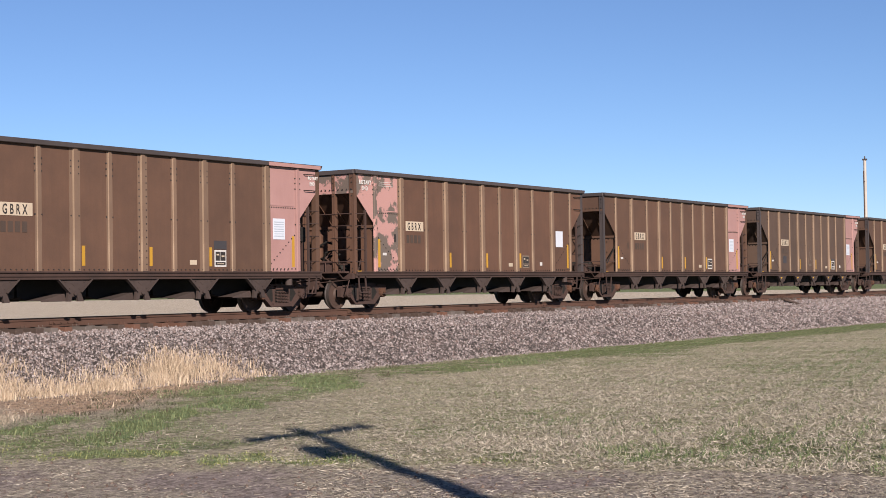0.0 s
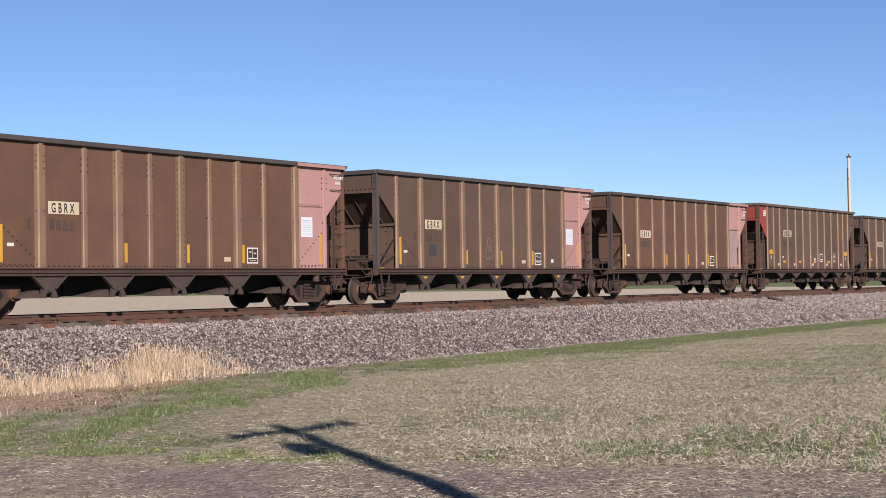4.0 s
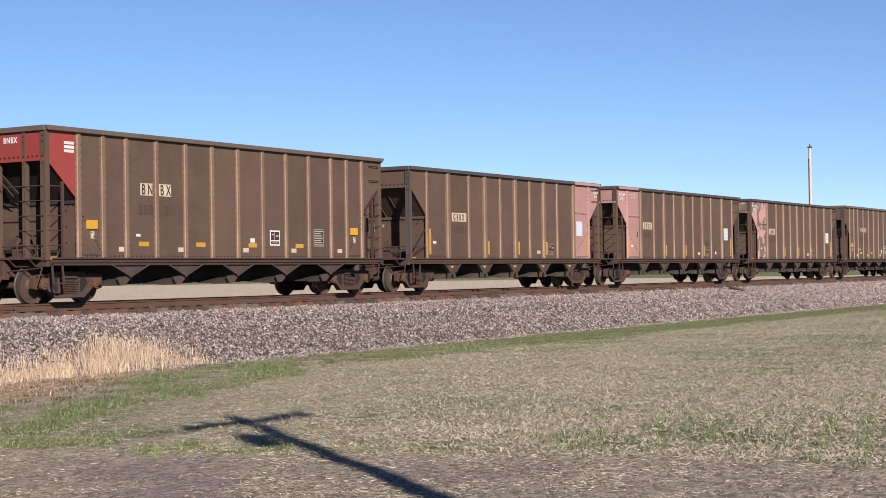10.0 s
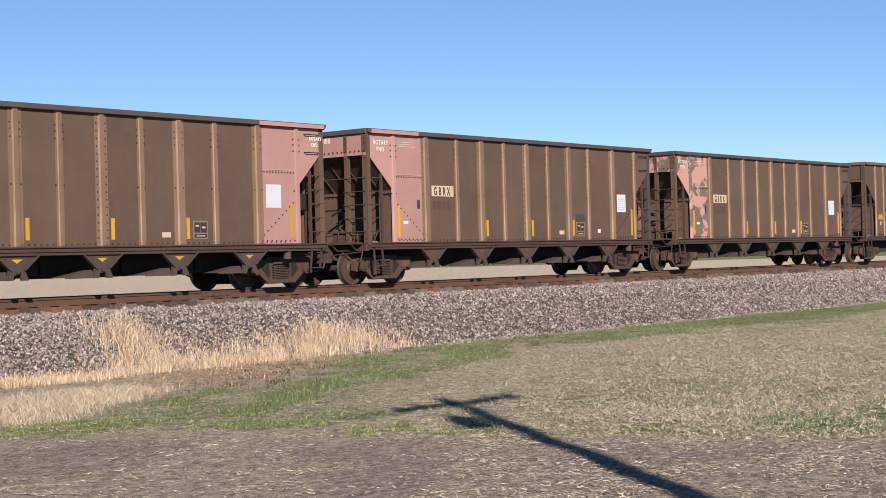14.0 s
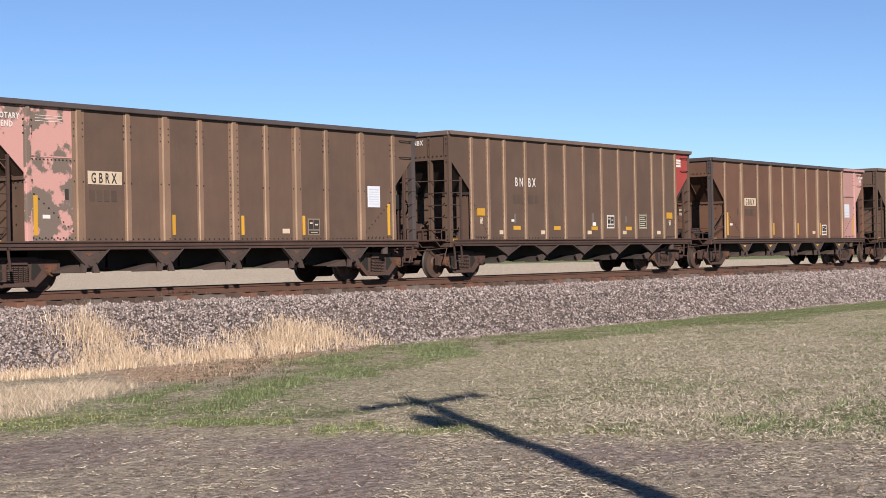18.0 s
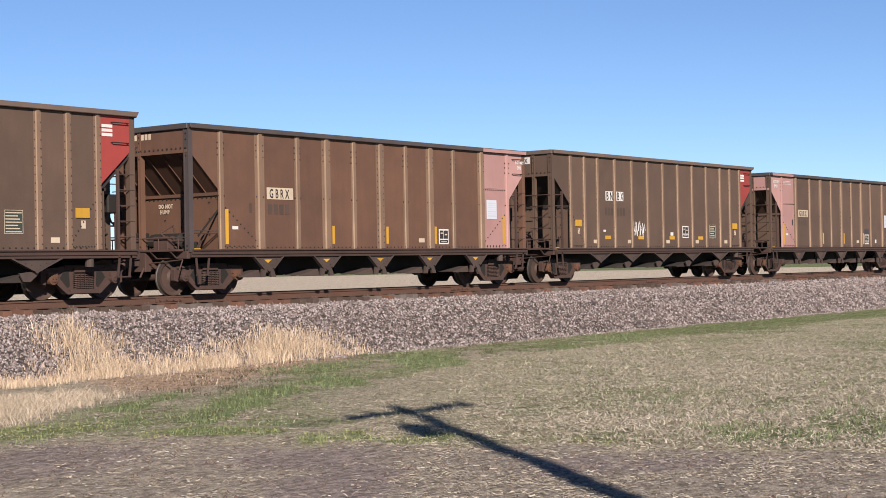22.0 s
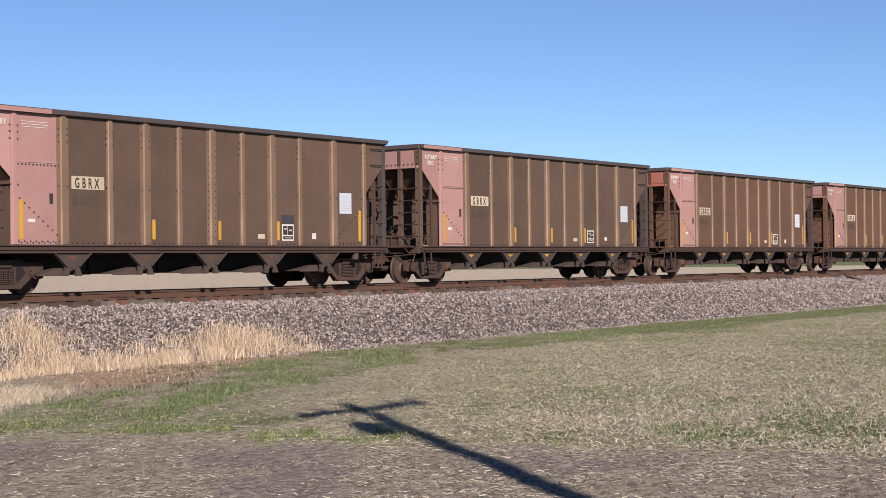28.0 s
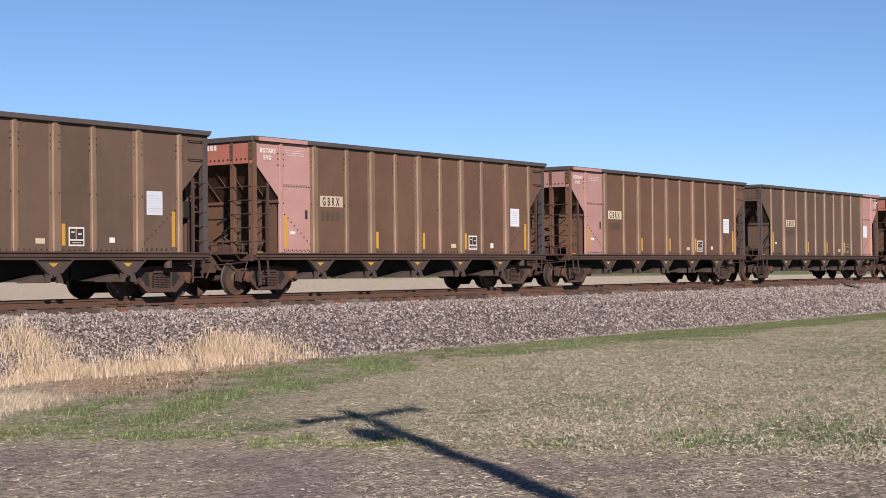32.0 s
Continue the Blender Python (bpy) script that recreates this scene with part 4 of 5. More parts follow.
def mark_g(car, no, front, rear, h, marks):
    s = KINDS["G"]["stakes"]
    x = s[1] + 0.26
    flat("mark_plate", car, x, x + 0.98, 2.40, 2.70, "cream", "cream plate with black reporting letters")
    words("GBRX", 0.225, "black", car, x + 0.09, 2.437, squeeze=0.62)
    bars(car, x + 0.04, 2.02, (0.15, 0.15, 0.15, 0.15), 0.25, "faint", 0.06)
    flat("stencil_bar", car, s[1] - 0.38, s[1] - 0.28, 2.04, 2.28, "black" if front else "faint")
    for q, (a, b) in enumerate(((s[3] + 0.22, 0.48), (s[5] + 0.24, 0.48), (s[7] + 0.20, 0.50))):
        flat("reflector_strip", car, a, a + 0.10, 1.26, 1.26 + b, "yellow", "vertical yellow reflector strip")
    flat("reflector_strip", car, s[0] + 0.14, s[0] + 0.25, 1.25, 2.12, "yellow", "tall yellow reflector strip")
    flat("reflector_strip", car, s[-1] - 0.26, s[-1] - 0.15, 1.25, 2.12, "yellow", "tall yellow reflector strip")
    data_box(car, s[7] + 0.40, 1.25, no in (0, 2, 3, 4, 12, 13, 14, 15, 10))
    flat("small_tag", car, s[6] + 0.58, s[6] + 0.84, 1.30, 1.42, "cream")
    if no % 2:
        flat("small_tag", car, s[8] + 0.5, s[8] + 0.66, 1.34, 1.46, "white")
    flat("small_tag", car, s[0] + 0.38, s[0] + 0.58, 1.62, 1.70, "white")
    if no != 4:
        flat("placard", car, s[9] + 0.28, s[9] + 0.80, 2.02, 2.60, "placard", "white rectangular placard")
    if no % 5 != 1 and no != 4:
        for q in range(7):
            flat("placard_line", car, s[9] + 0.33, s[9] + 0.75, 2.10 + q * 0.065, 2.125 + q * 0.065, "greyblue", "", 0.008)
    if no in (0, 3, 7, 12):
        top = 1.80 if no == 3 else 1.94
        flat("paint_patch", car, s[7] + 0.38, s[7] + 0.88, 1.71, top, "tarp", "blue-black painted-over patch")
    if no in (12, 14):
        flat("small_tag", car, s[8] + 0.5, s[8] + 0.66, 1.30, 1.46, "white")
    if no == 4:
        flat("paint_patch", car, s[9] + 0.18, s[10] - 0.12, 1.30, 2.88, "primer", "pale grey primer patch over the pink paint")
    if no == 3:
        flat("paint_patch", car, x + 0.22, x + 0.66, 1.55, 1.90, "tarp", "blue-black painted-over patch")
    if front == "":
        if no in (6, 10, 16, 18):
            words("DO NOT", 0.10, "cream", car, s[0] - 0.02, 2.20, "lettering", 0.62, -90.0)
            words("HUMP", 0.10, "cream", car, s[0] - 0.02, 2.06, "lettering", 0.57, -90.0)
        bars_end(car, h, "cream")
    else:
        words("ROTARY", 0.12, "white", car, 0.20, h - 0.42)
        words("END", 0.12, "white", car, 0.33, h - 0.60)
        for q in range(3):
            flat("stencil_bar", car, s[0] + 0.22, s[0] + 0.95, h - 0.44 + q * 0.06, h - 0.43 + q * 0.06, "white")
        bars_end(car, h, "white")
    if rear:
        words("ROTARY", 0.09, "white", car, LB - 0.52, h - 0.42)
        words("END", 0.09, "white", car, LB - 0.44, h - 0.58)
    if marks == "scrawl":
        chalk_bell(car, s[4] + 0.26, 1.40)


def bars_end(car, h, mat):
    """Short bars for the number on the top panel of the leading end."""
    def make():
        g = Kit()
        for q in range(5):
            g.box(-0.005, 0.0, 0.25 - q * 0.13, 0.34 - q * 0.13, 0, 0.14)
        return g.mesh("stencil_row", [M["white"]])
    part("stencil_row", shared("stencil_row", make), car, M[mat], placed(-AHEAD["B"] - 0.012 if h > BODY_H + 0.02 or mat == "faint" else -AHEAD["G"] - 0.001, 0, h - 0.32))


def mark_b(car, no, front, rear, h, marks):
    s = KINDS["B"]["stakes"]
    x = s[3]
    ink = "white"
    if no != 9:
        ink = "black"
        for a in (x - 0.60, x + 0.10):
            flat("mark_plate", car, a, a + 0.48, 2.74, 3.06, "white" if no == 11 else "cream", "pale plate with black reporting letters")
    words("BN", 0.27, ink, car, x - 0.56, 2.77, squeeze=0.66)
    words("BX", 0.27, ink, car, x + 0.15, 2.77, squeeze=0.66)
    bars(car, x - 0.66, 2.24, (0.15, 0.15, 0.15), 0.26, "faint", 0.05)
    bars(car, x + 0.13, 2.24, (0.15, 0.15, 0.15), 0.26, "faint", 0.05)
    for a in (1.17, LB - 1.76):
        flat("reflector_patch", car, a, a + 0.38, 1.84, 2.06, "yellow", "square yellow reflector", 0.026)
        flat("small_tag", car, a + 0.16, a + 0.28, 1.60, 1.78, "cream")
    for a in (3.06, 5.31, 7.56, 9.77):
        flat("reflector_tag", car, a, a + 0.38, 1.42, 1.54, "yellow", "small yellow reflector")
    for a in (2.32, 4.58, 7.32, 9.56, 11.9):
        flat("small_tag", car, a, a + 0.24, 1.28, 1.40, "cream")
    flat("small_tag", car, 2.96, 3.12, 1.67, 1.74, "white")
    flat("small_tag", car, 7.64, 7.84, 1.56, 1.68, "white")
    data_box(car, s[7] + 0.33, 1.48, True)
    flat("data_panel", car, s[9] + 0.23, s[9] + 0.73, 1.47, 1.99, "darkgreen", "dark green data panel with pale lines")
    for q in range(7):
        flat("stencil_bar", car, s[9] + 0.27, s[9] + (0.69 - 0.05 * (q % 3)), 1.505 + q * 0.068, 1.53 + q * 0.068, "cream", "", 0.008)
    for a, b2, c, e2 in ((0.235, 0.725, 1.475, 1.485), (0.235, 0.725, 1.975, 1.985), (0.235, 0.245, 1.485, 1.975), (0.715, 0.725, 1.485, 1.975)):
        flat("stencil_bar", car, s[9] + a, s[9] + b2, c, e2, "cream", "", 0.008)
    if no == 9:
        flat("paint_patch", car, s[2] + 0.50, s[2] + 0.60, 1.62, 1.92, "bluesmear", "faint blue smear")
        flat("paint_patch", car, s[6] + 0.50, s[6] + 0.62, 1.70, 1.98, "bluesmear", "faint blue smear")
        flat("paint_patch", car, s[8] + 0.42, s[8] + 0.52, 1.66, 1.90, "bluesmear", "faint blue smear")
    lead = -AHEAD["B"] - 0.016
    if no == 11:
        part("end_plate", solid("endplate", "end_plate", "white", lambda g: g.box(-0.004, 0.004, -0.56, 0.06, 0.0, 0.22)), car, None, placed(lead + 0.006, -0.18, h - 0.42), "white plate with black reporting letters")
    words("BNBX", 0.14, "black" if no == 11 else "white", car, lead, h - 0.38, "lettering", -0.18, -90.0)
    if no == 9:
        bars_end(car, h - 0.22, "faint")
    if front:
        for q in range(3):
            flat("stencil_bar", car, 0.45, 0.78, h - 0.62 + q * 0.1, h - 0.55 + q * 0.1, "white")
    if rear:
        for q in range(3):
            flat("stencil_bar", car, s[-1] + 0.14, s[-1] + 0.45, h - 0.60 + q * 0.1, h - 0.53 + q * 0.1, "white")
    if marks == "scrawl":
        scrawl(car, s[4] + 0.05, 1.50, "white", 0.82, 0.58)


def chalk_bell(car, x, z):
    """A bell drawn in one thin chalk line."""
    def make():
        turn = [(0.0, 0.12), (0.10, 0.34), (0.22, 0.56), (0.27, 0.80), (0.40, 0.94), (0.54, 0.86), (0.55, 0.52), (0.63, 0.32), (0.74, 0.20), (0.60, 0.04), (0.50, 0.16), (0.40, 0.0), (0.30, 0.14), (0.18, 0.0), (0.08, 0.14), (0.0, 0.12)]
        g = Kit()
        for (a, b), (c, d) in zip(turn, turn[1:]):
            g.bar((a * 0.8, -0.006, b * 0.85), (c * 0.8, -0.006, d * 0.85), 0.022, 0.006)
        g.bar((0.30, -0.006, 0.30), (0.33, -0.006, 0.52), 0.018, 0.006)
        g.bar((0.36, -0.006, 0.30), (0.34, -0.006, 0.52), 0.018, 0.006)
        return g.mesh("graffiti", [M["greysten"]])
    part("graffiti", shared("bell", make), car, None, placed(x, -HALF - 0.001, z), "faint bell drawn in grey chalk")


def scrawl(car, x, z, mat, w, hh):
    """A tangle of sprayed strokes."""
    def make():
        rng = random.Random(5)
        g = Kit()
        pts = [Vector((w * min(1, max(0, q / 36 + rng.uniform(-0.09, 0.09))), -0.008, hh * (0.3 + 0.68 * rng.random() if q % 2 else 0.4 * rng.random()))) for q in range(37)]
        for q, p in enumerate(pts):
            run = (pts[min(q + 1, 36)] - pts[max(q - 1, 0)]).normalized()
            side = Vector((-run.z, 0, run.x)) * (0.016 + 0.008 * rng.random())
            lift = Vector((0, -0.0006 * q, 0))
            g.v += [tuple(p + side + lift), tuple(p - side + lift)]
            if q:
                g.f.append((2 * q - 2, 2 * q - 1, 2 * q + 1, 2 * q))
                g.m.append(0)
        return g.mesh("graffiti", [M["white"]])
    part("graffiti", shared(("scrawl", mat), make), car, M[mat], placed(x, -HALF, z), "sprayed graffiti scrawl")


def patchy_material():
    """Faded pink paint that flakes to brown."""
    m, n, l, b = mat_base("flaking_pink_paint", 0.65)
    big = noise_node(n, l, 1.15, 5, 0.62)
    fine = noise_node(n, l, 30.0, 5, 0.7)
    a = mix(n, l, fine.outputs["Fac"], (0.29, 0.155, 0.145), (0.38, 0.22, 0.205))
    c = mix(n, l, fine.outputs["Fac"], (0.082, 0.064, 0.054), (0.125, 0.100, 0.088))
    l.new(mix(n, l, ramp(n, l, big.outputs["Fac"], [(0.485, (0, 0, 0)), (0.515, (1, 1, 1))]).outputs["Color"], a, c), b.inputs["Base Color"])
    bump(n, l, b, big.outputs["Fac"], 0.3, 0.01)
    return m


M["patchy"] = patchy_material()
M["tarp"] = paint("blue_black_patch", (0.050, 0.050, 0.058), (0.036, 0.036, 0.042), (0.06, 0.05, 0.045), 0.6, 0.7, 0.4)
M["primer"] = paint("pale_grey_primer", (0.36, 0.29, 0.285), (0.27, 0.19, 0.185), (0.22, 0.09, 0.08), 0.7, 0.60, 0.8)
M["endred"] = paint("dusty_red_end", (0.40, 0.15, 0.115), (0.32, 0.11, 0.085), (0.2, 0.09, 0.06), 0.65, 0.68, 0.4)
M["darkgreen"] = paint("dark_green_sheet", (0.03, 0.045, 0.038), (0.022, 0.034, 0.03), (0.06, 0.05, 0.04), 0.6, 0.7, 0.3)
M["bluesmear"] = paint("blue_grey_smear", (0.105, 0.10, 0.105), (0.12, 0.105, 0.10), (0.10, 0.075, 0.06), 0.7, 0.6, 0.6)
M["placard"] = paint("white_placard", (0.56, 0.61, 0.70), (0.50, 0.545, 0.63), (0.6, 0.6, 0.6), 0.45, 0.78, 0.1)
M["greyblue"] = paint("pale_print", (0.42, 0.50, 0.60), (0.40, 0.46, 0.55), (0.4, 0.4, 0.45), 0.5, 0.8, 0.1)

# number in the train, build, body paint, leading end, rear end, label, extra marks
TRAIN = [
    (-1, "G", "brown", "", "pink", "", ""), (0, "G", "brown", "", "pink", "", ""), (1, "G", "brown3", "patchy", "", "", ""),
    (2, "G", "brown", "", "pink", "", ""), (3, "G", "brown2", "", "pink", "", "scrawl"), (4, "G", "brown", "", "pink", "", ""),
    (5, "B", "brown2", "red", "", "", ""), (6, "G", "brown2", "", "pink", "", ""), (7, "G", "brown2", "pink", "", "", ""),
    (8, "G", "brown2", "patchy", "", "", ""), (9, "B", "brown2", "", "red", "", ""), (10, "G", "brown3", "", "pink", "", ""),
    (11, "B", "brown2", "", "red", "", "scrawl"), (12, "G", "brown2", "pink", "", "", ""), (13, "G", "brown2", "pink", "", "", ""),
    (14, "G", "brown", "pink", "", "", ""), (15, "G", "brown3", "pink", "", "", ""), (16, "G", "brown2", "", "pink", "", ""),
    (17, "G", "brown", "pink", "", "", ""), (18, "G", "brown", "", "pink", "", ""),
]
PAINTED = {"": "brown", "pink": "faded pink", "patchy": "flaking pink", "red": "red"}
for no, kind, body, front, rear, label, marks in TRAIN:
    make = "ribbed" if kind == "G" else "taller close-ribbed"
    where = "leading" if front else "rear"
    label = f"{make} rusty brown coal hopper car with {PAINTED[front or rear]} {where} end"
    make_car(no, kind, body, front, rear, label, marks)


# ---- ground, track, poles ----
SWALE = [(12.0, 16.2), (15.5, 16.2), (19.5, 18.0), (23.5, 21.2), (29.0, 23.6), (38.0, 23.2), (60.0, 21.4), (160.0, 20.0)]


# patches of the near field: depth and side of the middle, half depth, half width, strength
LUSH = [(23.7, -4.8, 1.8, 0.42, 0.80), (21.3, -3.5, 1.6, 0.55, 0.88), (24.4, -3.1, 2.5, 0.55, 0.86), (27.8, -2.2, 2.2, 0.65, 0.84), (32.2, -3.1, 2.3, 0.9, 0.78), (34.4, -0.6, 4.2, 1.0, 0.78),
        (42.5, 4.7, 2.9, 1.0, 0.66), (48.8, 9.0, 7.6, 2.0, 0.70), (34.0, 10.6, 6.0, 2.6, 0.60), (38.0, 15.5, 10.0, 3.5, 0.60), (16.8, 3.4, 1.5, 0.8, 0.74), (17.6, 4.8, 2.4, 0.8, 0.70),
        (20.0, 4.3, 1.0, 0.6, 0.58), (16.9, 1.6, 0.6, 0.5, 0.60), (20.3, 0.9, 1.2, 0.45, 0.58), (21.0, -0.6, 0.9, 0.3, 0.52),
        (20.8, -4.4, 1.9, 0.9, 0.60), (20.2, -2.0, 1.3, 1.0, 0.58), (22.4, -5.6, 1.2, 0.6, 0.50), (30.0, -1.2, 2.4, 0.7, 0.60)]
LIME = [(19.4, -5.6, 0.8, 1.1, 0.72), (18.6, -3.0, 0.9, 1.0, 0.80), (17.9, -1.3, 0.8, 0.5, 0.72), (17.7, -0.35, 0.7, 0.6, 0.70), (16.4, 1.4, 0.35, 0.3, 0.70)]
BARE = [(29.8, -5.4, 3.2, 1.5, 1.0), (33.6, -4.2, 3.2, 0.9, 0.9), (38.0, -3.2, 3.0, 0.8, 0.8)]
BLEACHED = [(23.8, -6.9, 2.6, 1.3, 0.85), (21.0, -6.8, 1.4, 1.0, 0.7)]
DIRT = [(15.9, -4.9, 1.2, 1.3, 1.0), (15.5, -1.7, 0.9, 0.7, 1.0), (13.6, -1.0, 1.2, 0.5, 0.9), (14.4, 1.7, 0.5, 0.8, 0.8)]


def blots(d, s, spots):
    """Soft-edged patches; the strongest counts."""
    out = 0 * d
    for d0, s0, hd, hs, k in spots:
        r = ((d - d0) / hd) ** 2 + ((s - s0) / hs) ** 2
        out = np.maximum(out, k / (1 + np.exp(np.clip((r - 1.0) / 0.25, -30, 30))))
    return out


def wavy(x, y):
    return 0.5 * np.sin(x * 0.9 + 1.3 * np.sin(y * 0.7)) + 0.35 * np.sin(y * 1.7 + x * 0.6) + 0.35 * np.sin(x * 3.7 - y * 2.3 + 2 * np.sin(y * 1.9)) + 0.28 * np.sin(x * 6.1 + y * 7.3) + 0.2 * np.sin(x * 11.3 - y * 9.1)


def band(v, a, b, soft):
    lo, hi = np.clip((v - a) / soft, -40, 40), np.clip((v - b) / soft, -40, 40)
    return 1 / (1 + np.exp(-lo)) / (1 + np.exp(hi))


def lie(x, y):
    """Depth from where the camera stands and sideways, frayed at the edges."""
    w = wavy(x, y)
    return 0.80 * x + 0.60 * y + 0.55 * w, 0.60 * x - 0.80 * y + 0.22 * w, w


def shares(x, y):
    """Open field, trodden dirt before it, bleached grass, bare brown soil, loose dirt: arrays from 0 to 1."""
    d, s, w = lie(x, y)
    edge = np.interp(s, [-20, -6.1, -4.3, -3.4, -2.6, -0.9, 0.5, 1.4, 2.3, 3.5, 9.0], [19.0, 17.8, 18.0, 17.6, 17.15, 16.75, 16.25, 15.75, 15.3, 14.6, 12.0])
    dirt = band(d, -90, edge, 0.14)
    field = band(s + 0.2 * w, 0.0, 400, 0.8) * (1 - dirt) * band(TRACK_Y - y + 0.3 * w, np.interp(x, [18, 21.8, 24.4, 26.7, 29.5, 37, 60], [12.0, 10.85, 9.8, 9.3, 9.0, 8.55, 8.5]), 900, 0.35)
    return field, dirt, blots(d, s, BLEACHED), blots(d, s, BARE), blots(d, s, DIRT)


def clump(x, y, f):
    return 0.5 + 0.5 * np.sin(x * f + 2.1 * np.sin(y * f * 0.8)) * np.sin(y * f * 1.1 + 1.7 * np.sin(x * f * 0.7))


def cover(x, y):
    """Share of green, straw and far dust at a place."""
    field, dirt, pale, bare, loose = shares(x, y)
    d, s, w = lie(x, y)
    u = TRACK_Y - y + 0.35 * w
    arc = np.full(np.shape(x), 99.0)                        # a green swale that bends towards the track
    for (ax, ay), (bx, by) in zip(SWALE, SWALE[1:]):
        q = np.clip(((x - ax) * (bx - ax) + (y - ay) * (by - ay)) / ((bx - ax) ** 2 + (by - ay) ** 2), 0, 1)
        arc = np.minimum(arc, np.hypot(x - ax - q * (bx - ax), y - ay - q * (by - ay)))
    rough = 0.5 + 0.5 * np.sin(x * 2.3 + 2 * np.sin(y * 1.9)) * np.sin(y * 2.7 + 2 * np.sin(x * 1.6))
    green = 0.29 + field * (0.07 + 0.20 * clump(0.7 * x + 0.4 * y, y - 0.3 * x, 0.55) * (0.5 + 0.5 * rough))
    green = np.maximum(green, (0.32 + 0.26 * rough) * band(arc + 0.4 * w, -9, 1.5, 0.3))
    green = np.maximum(green, np.maximum(blots(d, s, LUSH), blots(d, s, LIME)) * (0.82 + 0.25 * rough))
    green = np.maximum(green, (0.60 + 0.14 * rough) * band(u, 4.0, 8.7, 0.35) * band(x, 35, 400, 1.5))
    green = np.maximum(green, (0.36 + 0.18 * rough) * band(s, -9, -1.0, 0.4) * band(d, 16.5, 27, 0.8))
    green = np.maximum(green, (0.36 + 0.42 * rough) * band(u, 4.0, 9.0, 0.35) * band(x, 26, 38, 1.0))
    green = np.maximum(green, 0.60 * band(s, 3.7, 90, 0.4) * band(d, 13, 20, 1.0))
    green = green * (1 - 0.85 * dirt) * (1 - 0.85 * bare) * (1 - 0.7 * pale)
    straw = 0.52 + 0.33 * field
    straw = np.maximum(straw, 0.86 * pale)
    straw = np.where(dirt > 0.5, 0.44 - 0.30 * loose, straw) * (1 - 0.30 * bare)
    dust = 0 * x
    far = y > TRACK_Y
    reach = np.hypot(x, y)
    green = np.where(far, np.where(reach > 400, 0.75, 0.05), green)
    straw = np.where(far, 0.95, straw)
    dust = np.where(far & (reach < 400), 0.85, dust)
    return green, straw, dust


def land_z(x, y):
    base = -1.16 - 0.36 * np.clip(y / 24.0, -0.5, 1.05)
    base = base + np.where(y > TRACK_Y, 0.12, 0.0)
    lump = 0.014 * np.sin(x * 1.9 + y * 0.8) * np.sin(y * 1.3 - x * 0.5) + 0.010 * np.sin(x * 5.1 + y * 3.3) * np.sin(y * 4.7)
    return base + lump * (np.abs(x) < 120) * (y < TRACK_Y - 4)


def make_ground():
    xs = np.concatenate([-np.geomspace(2500, 6, 22), np.arange(-4, 9, 1.0), np.arange(9, 62, 0.22), np.geomspace(62, 3500, 80)])
    ys = np.concatenate([-np.geomspace(2500, 5, 18), np.arange(-4, 3, 0.5), np.arange(3, 27, 0.22), np.array([27.5, 29, 31, 34]), np.geomspace(36, 3500, 70)])
    X, Y = np.meshgrid(xs, ys)
    Z = land_z(X, Y)
    v = np.stack([X, Y, Z], -1).reshape(-1, 3)
    ny, nx = X.shape
    i = np.arange(nx * ny).reshape(ny, nx)
    f = np.stack([i[:-1, :-1], i[:-1, 1:], i[1:, 1:], i[1:, :-1]], -1).reshape(-1, 4)
    me = bpy.data.meshes.new("ground")
    me.from_pydata(v.tolist(), [], f.tolist())
    g, s, d = cover(X, Y)
    at = me.color_attributes.new("cover", "FLOAT_COLOR", "POINT")
    at.data.foreach_set("color", np.stack([g, s, d, np.clip(1.15 * shares(X, Y)[3] * (Y < TRACK_Y), 0, 1)], -1).astype(np.float32).ravel())
    me.materials.append(M["ground"])
    me.polygons.foreach_set("use_smooth", [True] * len(me.polygons))
    tagged(new("ground", me), "stubble field with sprouting green, straw and bare soil", "ground", kind="structure")


make_ground()

BED = [(-4.35, -1.62), (-3.5, -1.12), (-2.6, -0.62), (-1.85, -0.38), (-1.45, -0.335), (-0.95, -0.29), (0, -0.25), (1.45, -0.33), (1.85, -0.36), (2.6, -0.62), (3.5, -1.12), (4.35, -1.62)]


def bed_z(u):
    return np.interp(u, [p[0] for p in BED], [p[1] for p in BED])


def foot_wave(x):
    """How far the uneven foot of the bank reaches into the field."""
    return (0.10 * np.sin(x * 0.9) + 0.14 * np.sin(x * 2.3 + 1.0) + 0.10 * np.sin(x * 5.7)) * (x < 130)


def make_bed():
    xs = np.concatenate([np.arange(-200, 8, 4.0), np.arange(8, 70, 0.16), np.arange(70, 130, 0.8), np.arange(130, 1500, 20.0)])
    us = np.concatenate([np.arange(-4.35, -0.9, 0.13), np.array([-0.75, 0, 0.8, 1.3, 1.85, 2.6, 3.5, 4.35])])
    X, U = np.meshgrid(xs, us)
    rng = np.random.default_rng(3)
    Z = bed_z(U) + rng.uniform(-0.03, 0.03, X.shape) * (U < -1.5)
    Yv = TRACK_Y + U + rng.uniform(-0.03, 0.03, X.shape) * (U < -1.5)
    Yv = Yv - np.clip((-U - 3.3) / 1.05, 0, 1) * foot_wave(X)
    v = np.stack([X, Yv, Z], -1).reshape(-1, 3)
    ny, nx = X.shape
    i = np.arange(nx * ny).reshape(ny, nx)
    f = np.stack([i[:-1, :-1], i[:-1, 1:], i[1:, 1:], i[1:, :-1]], -1).reshape(-1, 4)
    me = bpy.data.meshes.new("ballast_bed")
    me.from_pydata(v.tolist(), [], f.tolist())
    me.materials.append(M["ballast"])
    return tagged(new("ballast_bed", me), "bank of crushed grey-pink ballast stones under the track", "ballast", kind="structure")


make_bed()


